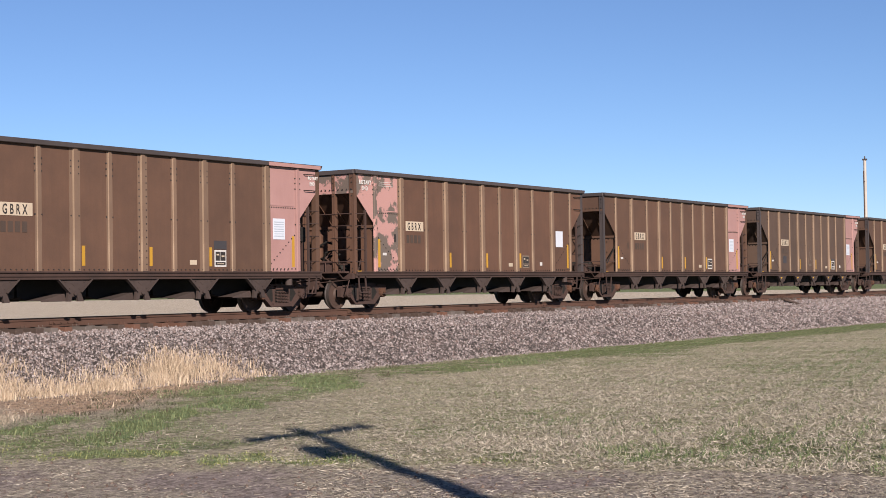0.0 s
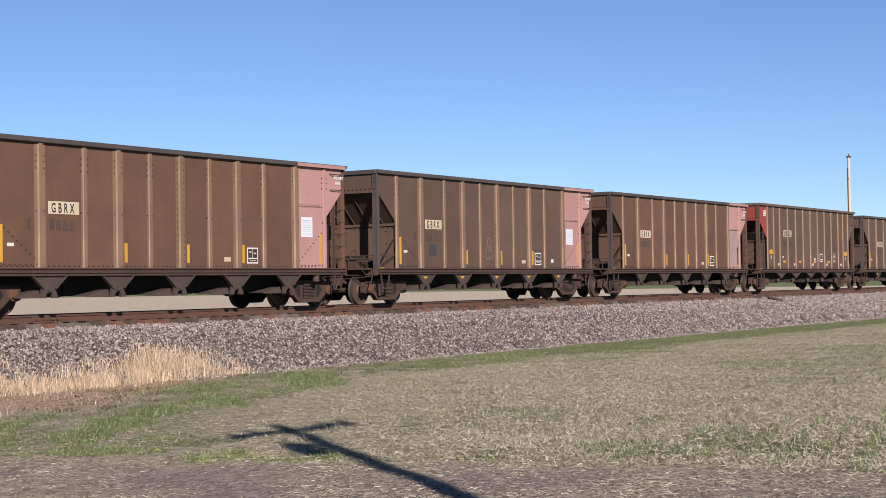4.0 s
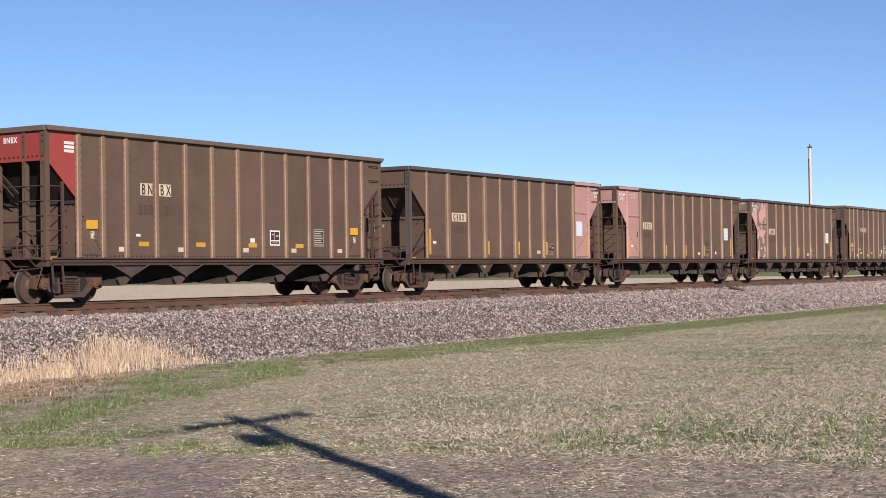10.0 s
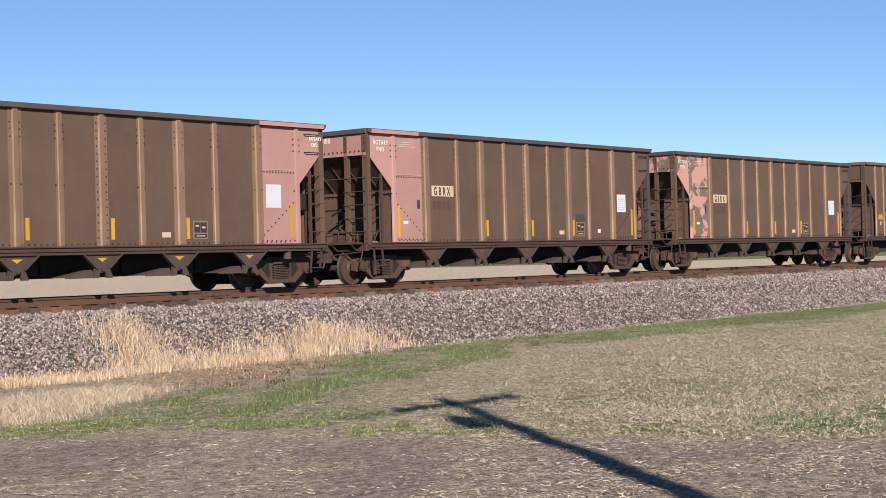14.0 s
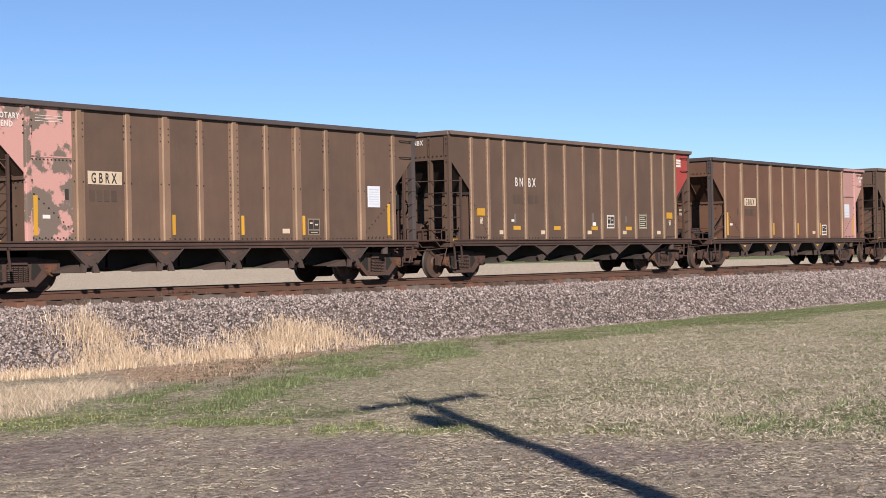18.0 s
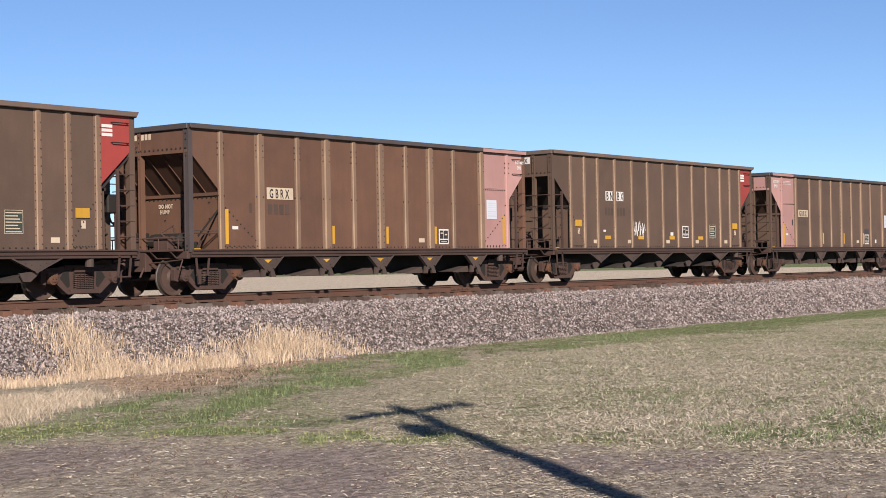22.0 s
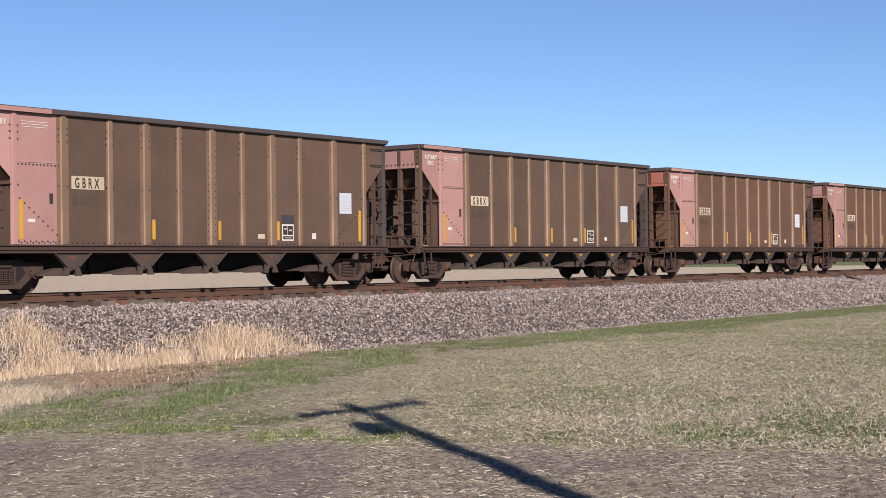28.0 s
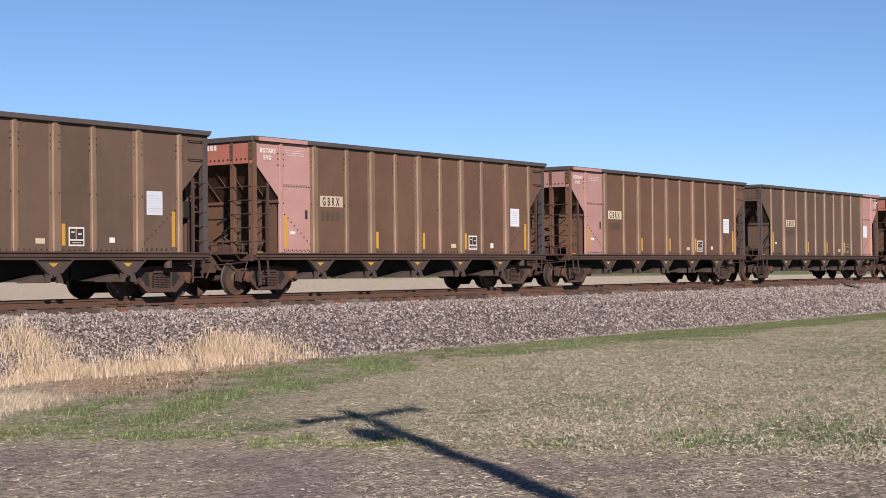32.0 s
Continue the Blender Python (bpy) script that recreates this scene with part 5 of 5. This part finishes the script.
def rail_mesh(x0, x1):
    o = [(-0.07, -0.18), (0.07, -0.18), (0.07, -0.165), (0.012, -0.14), (0.010, -0.05), (0.036, -0.038), (0.036, -0.006), (0.026, 0.0),
         (-0.026, 0.0), (-0.036, -0.006), (-0.036, -0.038), (-0.010, -0.05), (-0.012, -0.14), (-0.07, -0.165)]
    g = Kit()
    n = len(o)
    for k in range(n):
        a, b = o[k], o[(k + 1) % n]
        g.poly([(x0, a[0], a[1]), (x1, a[0], a[1]), (x1, b[0], b[1]), (x0, b[0], b[1])], 1 if k == 7 else 0)
    return g.mesh("rail", [M["rail"], M["railhead"]])


track = thing("railway_track", "straight single track of rusty rails on dark wooden ties", "railway track", kind="structure", m=pose(0, TRACK_Y, 0))
RAIL = rail_mesh(-300, 1500)
for sgn in (-1, 1):
    part("rail", RAIL, track, None, placed(0, sgn * 0.753))


def tie_mesh(seed):
    rng = random.Random(seed)
    g = Kit()
    a, b = 1.38 + rng.uniform(-0.07, 0.06), 1.30 + rng.uniform(-0.05, 0.04)
    g.box(-0.115, 0.115, -a, b, -0.42, -0.195)
    for s in (-1, 1):
        g.box(-0.10, 0.10, s * 0.753 - 0.17, s * 0.753 + 0.17, -0.196, -0.178, 1)
        for q in (-1, 1):
            g.box(q * 0.06 - 0.012, q * 0.06 + 0.012, s * 0.753 - 0.10, s * 0.753 - 0.07, -0.18, -0.13, 1)
            g.box(q * 0.06 - 0.012, q * 0.06 + 0.012, s * 0.753 + 0.07, s * 0.753 + 0.10, -0.18, -0.13, 1)
    return g.mesh("tie", [M[("tie", "greytie", "tie", "browntie", "tie")[seed]], M["rail"]], 0.008)


TIES = [tie_mesh(q) for q in range(5)]
rng = random.Random(8)
for q in range(230):
    part("tie", TIES[(q * q + q // 3) % 5], track, None, placed(6 + q * 0.545 + rng.uniform(-0.03, 0.03), rng.uniform(-0.05, 0.05), rng.uniform(-0.012, 0.006), rng.uniform(-1.2, 1.2)))
g = Kit()
for q in range(500):
    x = 131.4 + q * 0.545
    g.box(x - 0.115, x + 0.115, -1.3, 1.3, -0.42, -0.195)
for q in range(100):
    x = 5.4 - q * 0.545
    g.box(x - 0.115, x + 0.115, -1.3, 1.3, -0.42, -0.195)
tagged(part("far_ties", g.mesh("far_ties", [M["tie"]]), track), kind="stuff")
for q in range(14):       # rail joints
    gx = 14.0 + q * 11.9

    def joint():
        k = Kit()
        k.box(-0.45, 0.45, -0.045, -0.012, -0.13, -0.045)
        for z in range(4):
            k.rod((-0.33 + z * 0.22, -0.045, -0.09), (-0.33 + z * 0.22, -0.075, -0.09), 0.02, 6)
        return k.mesh("joint_bar", [M["rail"]])
    part("joint_bar", shared("joint", joint), track, None, placed(gx, -0.753))


def joined(name, verts, faces, mat, label, category, kind="stuff"):
    me = bpy.data.meshes.new(name)
    me.vertices.add(len(verts))
    me.vertices.foreach_set("co", np.asarray(verts, np.float32).ravel())
    k = faces.shape[1]
    me.loops.add(faces.size)
    me.loops.foreach_set("vertex_index", faces.astype(np.int32).ravel())
    me.polygons.add(len(faces))
    me.polygons.foreach_set("loop_start", np.arange(0, faces.size, k, dtype=np.int32))
    me.update(calc_edges=True)
    me.validate()
    me.materials.append(mat)
    return tagged(new(name, me), label, category, kind=kind)


def stones(n, seed):
    """Loose stones on the near shoulder and between the ties."""
    rng = np.random.default_rng(seed)
    x = 10 + 170 * rng.random(n) ** 2.1
    u = -(0.95 + 3.41 * rng.random(n)) - 0.5 * rng.random(n) ** 6
    size = rng.uniform(0.019, 0.041, n) * (1 + 0.5 * (rng.random(n) > 0.93)) * (1 + np.maximum(0, x - 40) / 90)
    yy = TRACK_Y + u - np.clip((-u - 3.3) / 1.05, 0, 1) * foot_wave(x)
    c = np.stack([x, yy, np.maximum(bed_z(u), land_z(x, TRACK_Y + u)) + size * 0.25], -1)
    base = np.array([(0, 0, 1), (1, 0, 0), (0, 1, 0), (-1, 0, 0), (0, -1, 0), (0, 0, -1)], float)
    tri = np.array([(0, 1, 2), (0, 2, 3), (0, 3, 4), (0, 4, 1), (5, 2, 1), (5, 3, 2), (5, 4, 3), (5, 1, 4)])
    v = base[None] * rng.uniform(0.55, 1.25, (n, 6, 1)) * size[:, None, None] + rng.uniform(-0.3, 0.3, (n, 6, 3)) * size[:, None, None]
    a = rng.uniform(0, 6.28, n)
    ca, sa = np.cos(a), np.sin(a)
    v = np.stack([v[..., 0] * ca[:, None] - v[..., 1] * sa[:, None], v[..., 0] * sa[:, None] + v[..., 1] * ca[:, None], v[..., 2]], -1) + c[:, None]
    f = (tri[None] + (np.arange(n) * 6)[:, None, None]).reshape(-1, 3)
    joined("ballast_stones", v.reshape(-1, 3), f, M["stone"], "loose crushed stones on the track's shoulder", "ballast stones")


stones(115000, 4)


def blades(name, x, y, z, h, width, lean, mat, label, category, seed, seg=2):
    """Bent blades of grass or straw that stand at the given places."""
    rng = np.random.default_rng(seed)
    n = len(x)
    a = rng.uniform(0, 6.28, n)
    side = np.stack([np.cos(a), np.sin(a), 0 * a], -1)
    b = rng.uniform(0, 6.28, n)
    tip = np.stack([np.cos(b) * lean, np.sin(b) * lean, np.sqrt(np.maximum(0.03, 1 - lean ** 2))], -1)
    p0 = np.stack([x, y, z], -1)
    p1 = p0 + (tip * np.array([0.55, 0.55, 1.0])) * (h * 0.55)[:, None]
    p2 = p0 + tip * h[:, None]
    w = side * width[:, None] / 2
    v = np.stack([p0 - w, p0 + w, p1 + w * 0.8, p1 - w * 0.8, p2 + w * 0.25, p2 - w * 0.25], 1)
    quad = np.array([(0, 1, 2, 3), (3, 2, 4, 5)])
    f = (quad[None] + (np.arange(n) * 6)[:, None, None]).reshape(-1, 4)
    joined(name, v.reshape(-1, 3), f, mat, label, category)


def scatter(n, seed, x0, x1, y0, y1, chance, power=1.0):
    rng = np.random.default_rng(seed)
    x, y = x0 + (x1 - x0) * rng.random(n) ** power, y0 + (y1 - y0) * rng.random(n)
    keep = rng.random(n) < chance(x, y)
    return x[keep], y[keep], rng


def rows_share(x, y):
    """Seedlings stand in drilled rows on the open field."""
    v = (-0.25 * x + 0.968 * y + 0.02 * np.sin(x * 3)) / 0.42
    inside = 1 / (1 + np.exp(-np.clip((0.6 * x - 0.8 * y - 2.8) / 0.6, -30, 30)))
    return 1 - inside + inside * 2.8 * (np.abs(v - np.round(v)) < 0.17)


def surface_z(x, y):
    u = y - TRACK_Y
    return np.where(u > -4.35, np.maximum(bed_z(u), land_z(x, y)), land_z(x, y))


def litter(name, x, y, length, width, mat, label, category, seed):
    """Straight bits of straw that lie on the ground."""
    rng = np.random.default_rng(seed)
    n = len(x)
    a = rng.uniform(0, 3.1416, n)
    field = shares(x, y)[0]
    tilt = rng.normal(0, 0.14 + 0.22 * field, n)
    along = np.stack([np.cos(a) * np.cos(tilt), np.sin(a) * np.cos(tilt), np.sin(tilt)], -1)
    roll = rng.uniform(-0.9, 0.9, n)
    side = np.stack([-np.sin(a) * np.cos(roll), np.cos(a) * np.cos(roll), np.sin(roll)], -1)
    c = np.stack([x, y, land_z(x, y) + 0.012 + np.abs(np.sin(tilt)) * length / 2], -1)
    hl, hw = along * (length / 2)[:, None], side * (width / 2)[:, None]
    v = np.stack([c - hl - hw, c + hl - hw, c + hl + hw, c - hl + hw], 1)
    f = np.arange(n * 4).reshape(n, 4)
    joined(name, v.reshape(-1, 3), f, mat, label, category)


def near_share(x, y):
    return np.clip(19 / (0.8 * x + 0.6 * y), 0.12, 1) ** 1.3


def litter_chance(x, y):
    field, dirt, pale, bare, loose = shares(x, y)
    green = cover(x, y)[0]
    c = np.where(dirt > 0.5, 0.50 + 0.35 * (0.6 * x - 0.8 * y > -0.6) - 0.45 * loose, 0.42 + 0.58 * field)
    c = c * np.clip(1.5 - 1.6 * green, 0.38, 1) * (1 - 0.5 * bare)
    heap = 0.06 + 0.94 * clump(x + 0.3 * y, y * 1.6, 2.1) ** 1.5 * (0.25 + 0.75 * clump(x, y, 6.3))
    return c * np.maximum(heap, field * (0.38 + 0.55 * clump(x - 0.5 * y, y + 0.2 * x, 0.8))) * near_share(x, y) * (np.abs(0.6 * x - 0.8 * y) < 0.42 * (0.8 * x + 0.6 * y))


x, y, rng = scatter(2100000, 11, 8, 62, 3.5, 25.0, litter_chance, 1.5)
n = len(x)
litter("straw_litter", x, y, 0.012 + 0.062 * rng.random(n) ** 2.2, rng.uniform(0.0035, 0.008, n) * (1 + 0.35 * shares(x, y)[0]), M["straw"], "pale straw and chopped stalks lying over the field", "straw", 12)
# stubble stalks that stand in the field
x, y, rng = scatter(60000, 13, 14, 62, 5, 24, lambda x, y: shares(x, y)[0] * (0.15 + 0.85 * clump(x, y, 1.9)) * near_share(x, y) ** 0.5, 1.3)
n = len(x)
blades("stubble_stalks", x, y, land_z(x, y), 0.03 + 0.10 * rng.random(n) ** 2, rng.uniform(0.006, 0.013, n), rng.uniform(0.5, 0.99, n), M["straw"], "short pale stubble stalks standing in the field", "stubble", 14)
# young green
x, y, rng = scatter(620000, 15, 8, 75, 4, 25, lambda x, y: rows_share(x, y) * np.clip(cover(x, y)[0] * 2.6 - 0.80, 0, 1) * (0.1 + 0.9 * clump(x, y, 2.9) ** 1.3) * np.clip(30 / (0.8 * x + 0.6 * y), 0.2, 1), 1.4)
n = len(x)
blades("young_grass", x, y, land_z(x, y), (0.015 + 0.05 * rng.random(n) ** 1.5) * (1 + 0.8 * (0.6 * x - 0.8 * y > 2.6) * (0.8 * x + 0.6 * y < 22)), rng.uniform(0.006, 0.014, n), rng.uniform(0.3, 0.95, n), M["grass"], "sprouting green grass and weeds", "grass", 16)
# thick clumps of green along the swale, and yellow-green moss at the edge of the dirt
x, y, rng = scatter(260000, 27, 12, 62, 6, 25, lambda x, y: np.clip(2.2 * blots(lie(x, y)[0], lie(x, y)[1], LUSH[:7]) - 0.5, 0, 1) * np.clip(2.2 * clump(x, y, 4.3) - 0.5, 0, 1) * (0.2 + 0.8 * clump(x, y, 10.0)))
n = len(x)
blades("grass_clumps", x, y, land_z(x, y), 0.03 + 0.11 * rng.random(n) ** 1.6 * clump(x, y, 4.3), rng.uniform(0.008, 0.020, n), rng.uniform(0.2, 0.9, n), M["grass"], "thick clumps of blue-green grass in the swale", "grass", 28)
x, y, rng = scatter(200000, 29, 10, 24, 6, 22, lambda x, y: np.clip(2.0 * blots(lie(x, y)[0], lie(x, y)[1], LIME) - 0.45, 0, 0.62) * (0.12 + 0.88 * clump(x, y, 3.7) * clump(x, y, 9.0)))
n = len(x)
blades("moss", x, y, land_z(x, y), 0.012 + 0.03 * rng.random(n), rng.uniform(0.008, 0.018, n), rng.uniform(0.3, 0.95, n), M["lime"], "low yellow-green moss and weeds at the edge of the dirt", "moss", 30)
# dark weeds between the bare soil and the green
x, y, rng = scatter(110000, 23, 14, 44, 12, 25, lambda x, y: np.clip(1.6 * blots(lie(x, y)[0], lie(x, y)[1], [(24.6, -5.2, 1.2, 0.8, 1.0), (27.5, -4.6, 2.6, 1.6, 0.8), (30.3, -4.4, 2.2, 1.2, 1.0), (26.6, -3.7, 1.6, 0.7, 1.0), (27.6, -2.2, 1.6, 0.9, 0.9), (33.5, -3.0, 4.0, 1.4, 0.8), (36.5, -1.6, 3.5, 1.2, 0.9), (39.0, 0.8, 3.5, 1.0, 0.8), (21.6, -4.2, 1.6, 1.2, 0.7)]) * (clump(x, y, 3.1) - 0.55), 0, 1))
n = len(x)
blades("weeds", x, y, land_z(x, y), rng.uniform(0.025, 0.09, n), rng.uniform(0.008, 0.02, n), rng.uniform(0.3, 0.95, n), M["weed"], "low dark clumps of withered weeds", "weeds", 24)


# tall dry grass along the foot of the bank
def dry_chance(x, y):
    u = TRACK_Y - y
    foot = 4.5 - 0.06 * (x - 18) + 0.15 * np.sin(x * 1.1)
    c = np.exp(-((u - foot) / 0.45) ** 2) * (1 / (1 + np.exp((x - 28.8) / 0.4))) * (1 / (1 + np.exp(-(x - 4) / 1.0)))
    c = np.maximum(c, 0.9 * np.exp(-((x - 21.2) / 0.8) ** 2 - ((u - 3.3) / 0.6) ** 2))
    return np.clip(c * (0.12 + 1.05 * clump(x, y, 3.4)), 0, 1)


x, y, rng = scatter(190000, 17, 8, 30, TRACK_Y - 7.0, TRACK_Y - 2.2, dry_chance)
n = len(x)
tall = 0.14 + 0.16 * np.exp(-((x - 21.2) / 1.0) ** 2) + 0.14 * np.exp(-((x - 26.6) / 2.2) ** 2) + 0.18 * clump(x, y, 1.9) ** 2
blades("dry_grass", x, y, surface_z(x, y), tall * rng.uniform(0.35, 1.2, n), rng.uniform(0.006, 0.015, n), rng.uniform(0.05, 0.9, n), M["drygrass"], "tall dry straw-coloured grass at the foot of the bank", "dry grass", 18)
x, y, rng = scatter(120000, 19, 8, 24, 14, TRACK_Y - 4.5, lambda x, y: np.clip(shares(x, y)[2] * 1.1 - 0.1, 0, 1))
n = len(x)
blades("bleached_grass", x, y, land_z(x, y), rng.uniform(0.06, 0.20, n), rng.uniform(0.005, 0.011, n), rng.uniform(0.5, 0.97, n), M["palegrass"], "bleached pale grass lying flat before the bank", "dry grass", 20)
x, y, rng = scatter(9000, 25, 12, 34, 18, TRACK_Y - 4.2, lambda x, y: 0.8 * shares(x, y)[3] * clump(x, y, 4.1))
n = len(x)
blades("dry_tufts", x, y, land_z(x, y), rng.uniform(0.04, 0.14, n), rng.uniform(0.005, 0.012, n), rng.uniform(0.5, 0.95, n), M["drygrass"], "scattered dry tufts on bare brown soil", "dry grass", 26)
x, y, rng = scatter(16000, 21, 8, 40, 3, 24, lambda x, y: 0.7 * shares(x, y)[1] + 0.8 * shares(x, y)[3] + 0.08)


def clods(x, y, rng):
    n = len(x)
    size = rng.uniform(0.008, 0.03, n)
    base = np.array([(0, 0, 1), (1, 0, 0), (0, 1, 0), (-1, 0, 0), (0, -1, 0)], float)
    tri = np.array([(0, 1, 2), (0, 2, 3), (0, 3, 4), (0, 4, 1)])
    v = base[None] * rng.uniform(0.5, 1.3, (n, 5, 1)) * size[:, None, None] + np.stack([x, y, land_z(x, y)], -1)[:, None]
    joined("soil_clods", v.reshape(-1, 3), (tri[None] + (np.arange(n) * 5)[:, None, None]).reshape(-1, 3), M["soilclod"], "small clods of brown soil", "clods")


clods(x, y, rng)


# ---- poles ----
def utility_pole(name, x, y, z, h, r, mat, label, arms, turn=0.0):
    """arms: (height below the top, length, offset to one side)."""
    p = thing(name, label, "utility pole", m=pose(x, y, z, 0, 0, turn))
    g = Kit()
    g.rod((0, 0, -0.4), (0, 0, h), r, 16, 0, r * 0.72)
    part("shaft", g.mesh("shaft", [M[mat]], 0, True), p)
    for below, length, off in arms:
        g = Kit()
        g.box(-0.10 - r * 0.7, -r * 0.7 + 0.04, off - length / 2, off + length / 2, h - below - 0.09, h - below + 0.09)
        arm = part("crossarm", g.mesh("crossarm", [M[mat]], 0.008), p)
        for q in (-0.46, -0.3, 0.3, 0.46):
            g = Kit()
            yy = off + q * length
            g.rod((-r * 0.7, yy, h - below + 0.06), (-r * 0.7, yy, h - below + 0.14), 0.015, 6)
            g.rod((-r * 0.7, yy, h - below + 0.12), (-r * 0.7, yy, h - below + 0.28), 0.07, 8, 0, 0.05)
            part("insulator", g.mesh("insulator", [M["chord"]]), arm)
        for sgn in (-1, 1):
            g = Kit()
            g.bar((-r * 0.8, sgn * 0.02, h - below - 0.65), (-r * 0.8, off + sgn * length * 0.3, h - below - 0.04), 0.03, 0.01)
            part("brace", g.mesh("brace", [M["frame"]]), p)
    return p


near_pole = utility_pole("utility_pole", 4.23, -1.29, -1.15, 9.0, 0.165, "pole", "weathered wooden utility pole with crossarm and transformer", [(0.35, 2.4, 0.0)], 85.5)
g = Kit()
g.rod((-0.12, 1.1, 8.68), (-0.12, 2.3, 8.60), 0.03, 8)
part("bracket", g.mesh("bracket", [M["chord"]]), near_pole)
g = Kit()
g.rod((0.0, 0.44, 7.20), (0.0, 0.44, 7.76), 0.20, 16)
g.rod((0.0, 0.44, 7.76), (0.0, 0.44, 7.84), 0.18, 16, 0, 0.10)
g.rod((0.05, 0.46, 7.82), (0.05, 0.46, 8.02), 0.03, 8)
g.box(-0.05, 0.05, 0.05, 0.32, 7.28, 7.38)
g.box(-0.05, 0.05, 0.05, 0.32, 7.56, 7.64)
part("transformer", g.mesh("transformer", [M["chord"]], 0, True), near_pole, None, None, "grey transformer can")

far_pole = utility_pole("utility_pole", 112.75, TRACK_Y + 7.46, -1.4, 11.0, 0.15, "lpole", "tall pale wooden pole with conduit, standing beyond the track", [])
g = Kit()
g.box(-0.10, 0.10, -0.16, 0.16, 11.0, 11.12)
g.rod((0, 0, 11.1), (0, 0, 11.3), 0.05, 8)
part("top_fitting", g.mesh("top_fitting", [M["chord"]]), far_pole)
g = Kit()
g.rod((-0.30, 0.0, -0.2), (-0.30, 0.0, 10.2), 0.045, 8)
for z in (1.5, 4, 6.5, 9.4):
    g.box(-0.30, -0.08, -0.03, 0.03, z, z + 0.05)
part("conduit", g.mesh("conduit", [M["frame"]]), far_pole)


# ---- small things by the track ----
scrap = thing("wood_scrap", "dark splintered scrap of wood on the ballast", "scrap wood", m=pose(71.5, TRACK_Y - 2.05, -0.36, 0, 12, -20))
g = Kit()
g.prism([(-0.55, -0.02), (0.42, -0.03), (0.60, 0.03), (0.38, 0.07), (-0.50, 0.06)], -0.08, 0.08)
part("board", g.mesh("board", [M["tie"]], 0.01), scrap)
post = thing("marker_post", "thin dark marker post in the field beyond the track", "post", m=pose(31.0, TRACK_Y + 5.0, -1.45))
g = Kit()
g.rod((0, 0, -0.2), (0, 0, 1.3), 0.03, 8)
part("stake", g.mesh("stake", [M["dark"]]), post)


# ---- the bird ----
bird = thing("bird", "small dark bird flying with wings raised", "bird")
g = Kit()
g.lathe([(-0.07, 0.002), (-0.05, 0.016), (0.0, 0.024), (0.05, 0.016), (0.09, 0.006), (0.09, 0.0005), (-0.07, 0.0005)], 10)
part("body", g.mesh("body", [M["bird"]], 0, True), bird)
g = Kit()
g.prism([(-0.012, 0.08), (0.012, 0.08), (0.03, 0.14), (-0.03, 0.14)], -0.003, 0.003)
part("tail", g.mesh("tail", [M["bird"]]), bird, None, Matrix.Rotation(radians(-90), 4, "X"))
WINGS = []
for sgn in (-1, 1):
    g = Kit()
    low = [(0, -0.035, 0), (sgn * 0.04, -0.034, 0.005), (sgn * 0.08, 0.01, 0.0), (sgn * 0.035, 0.026, 0), (0, 0.035, 0)]
    g.poly(low)
    g.poly([(a, b, c + 0.005) for a, b, c in reversed(low)])
    WINGS.append((sgn, part("wing", g.mesh("wing", [M["bird"]]), bird)))


# ---- what moves ----
def run_at():
    r = rows_of(RUN)
    return [a[0] for a in r], [a[1] for a in r]


def motions():
    ts, ss = run_at()
    for no, car in CARS:
        x0 = FIRST_X + PITCH * (no - 1)
        walk(car, [(t, pose(x0 - s, TRACK_Y, 0)) for t, s in zip(ts, ss)])
    steps = [q * 2 / FPS for q in range(int(CLIP * FPS / 2) + 1)]
    run = np.interp(steps, ts, ss)
    for w, ax, no in WHEELS:
        rows, last = [], None
        for t, s in zip(steps, run):
            x = FIRST_X + PITCH * (no - 1) - s
            if -14 < x < 95 or t in (0.0, steps[-1]):
                rows.append((t, pose(ax, 0, RW, 0, -math.degrees((s % (2 * math.pi * RW)) / RW), 0)))
        walk(w, rows)
    walk(bird, [(0.0, pose(-125.0, 20.0, 14.0, 0, 0, -85)), (10.5, pose(18.9, 18.6, 8.0, 0, 0, -85)), (11.0, pose(25.9, 18.6, 5.8, 0, 0, -85)),
                (11.5, pose(32.9, 18.6, 5.0, 0, 0, -85)), (12.0, pose(40.5, 17.5, 9.5, 0, 0, -85)), (32.0, pose(320.0, 10.0, 25.0, 0, 0, -85))])
    for sgn, wing in WINGS:
        walk(wing, [(0.0, pose(0, 0, 0, 0, 0, 0)), (10.8, pose(0, 0, 0, 0, sgn * 15, 0)), (11.0, pose(0, 0, 0, 0, -sgn * 68, 0)), (11.2, pose(0, 0, 0, 0, sgn * 15, 0)),
                    (11.4, pose(0, 0, 0, 0, -sgn * 60, 0)), (11.6, pose(0, 0, 0, 0, sgn * 10, 0)), (32.0, pose(0, 0, 0, 0, 0, 0))])


motions()
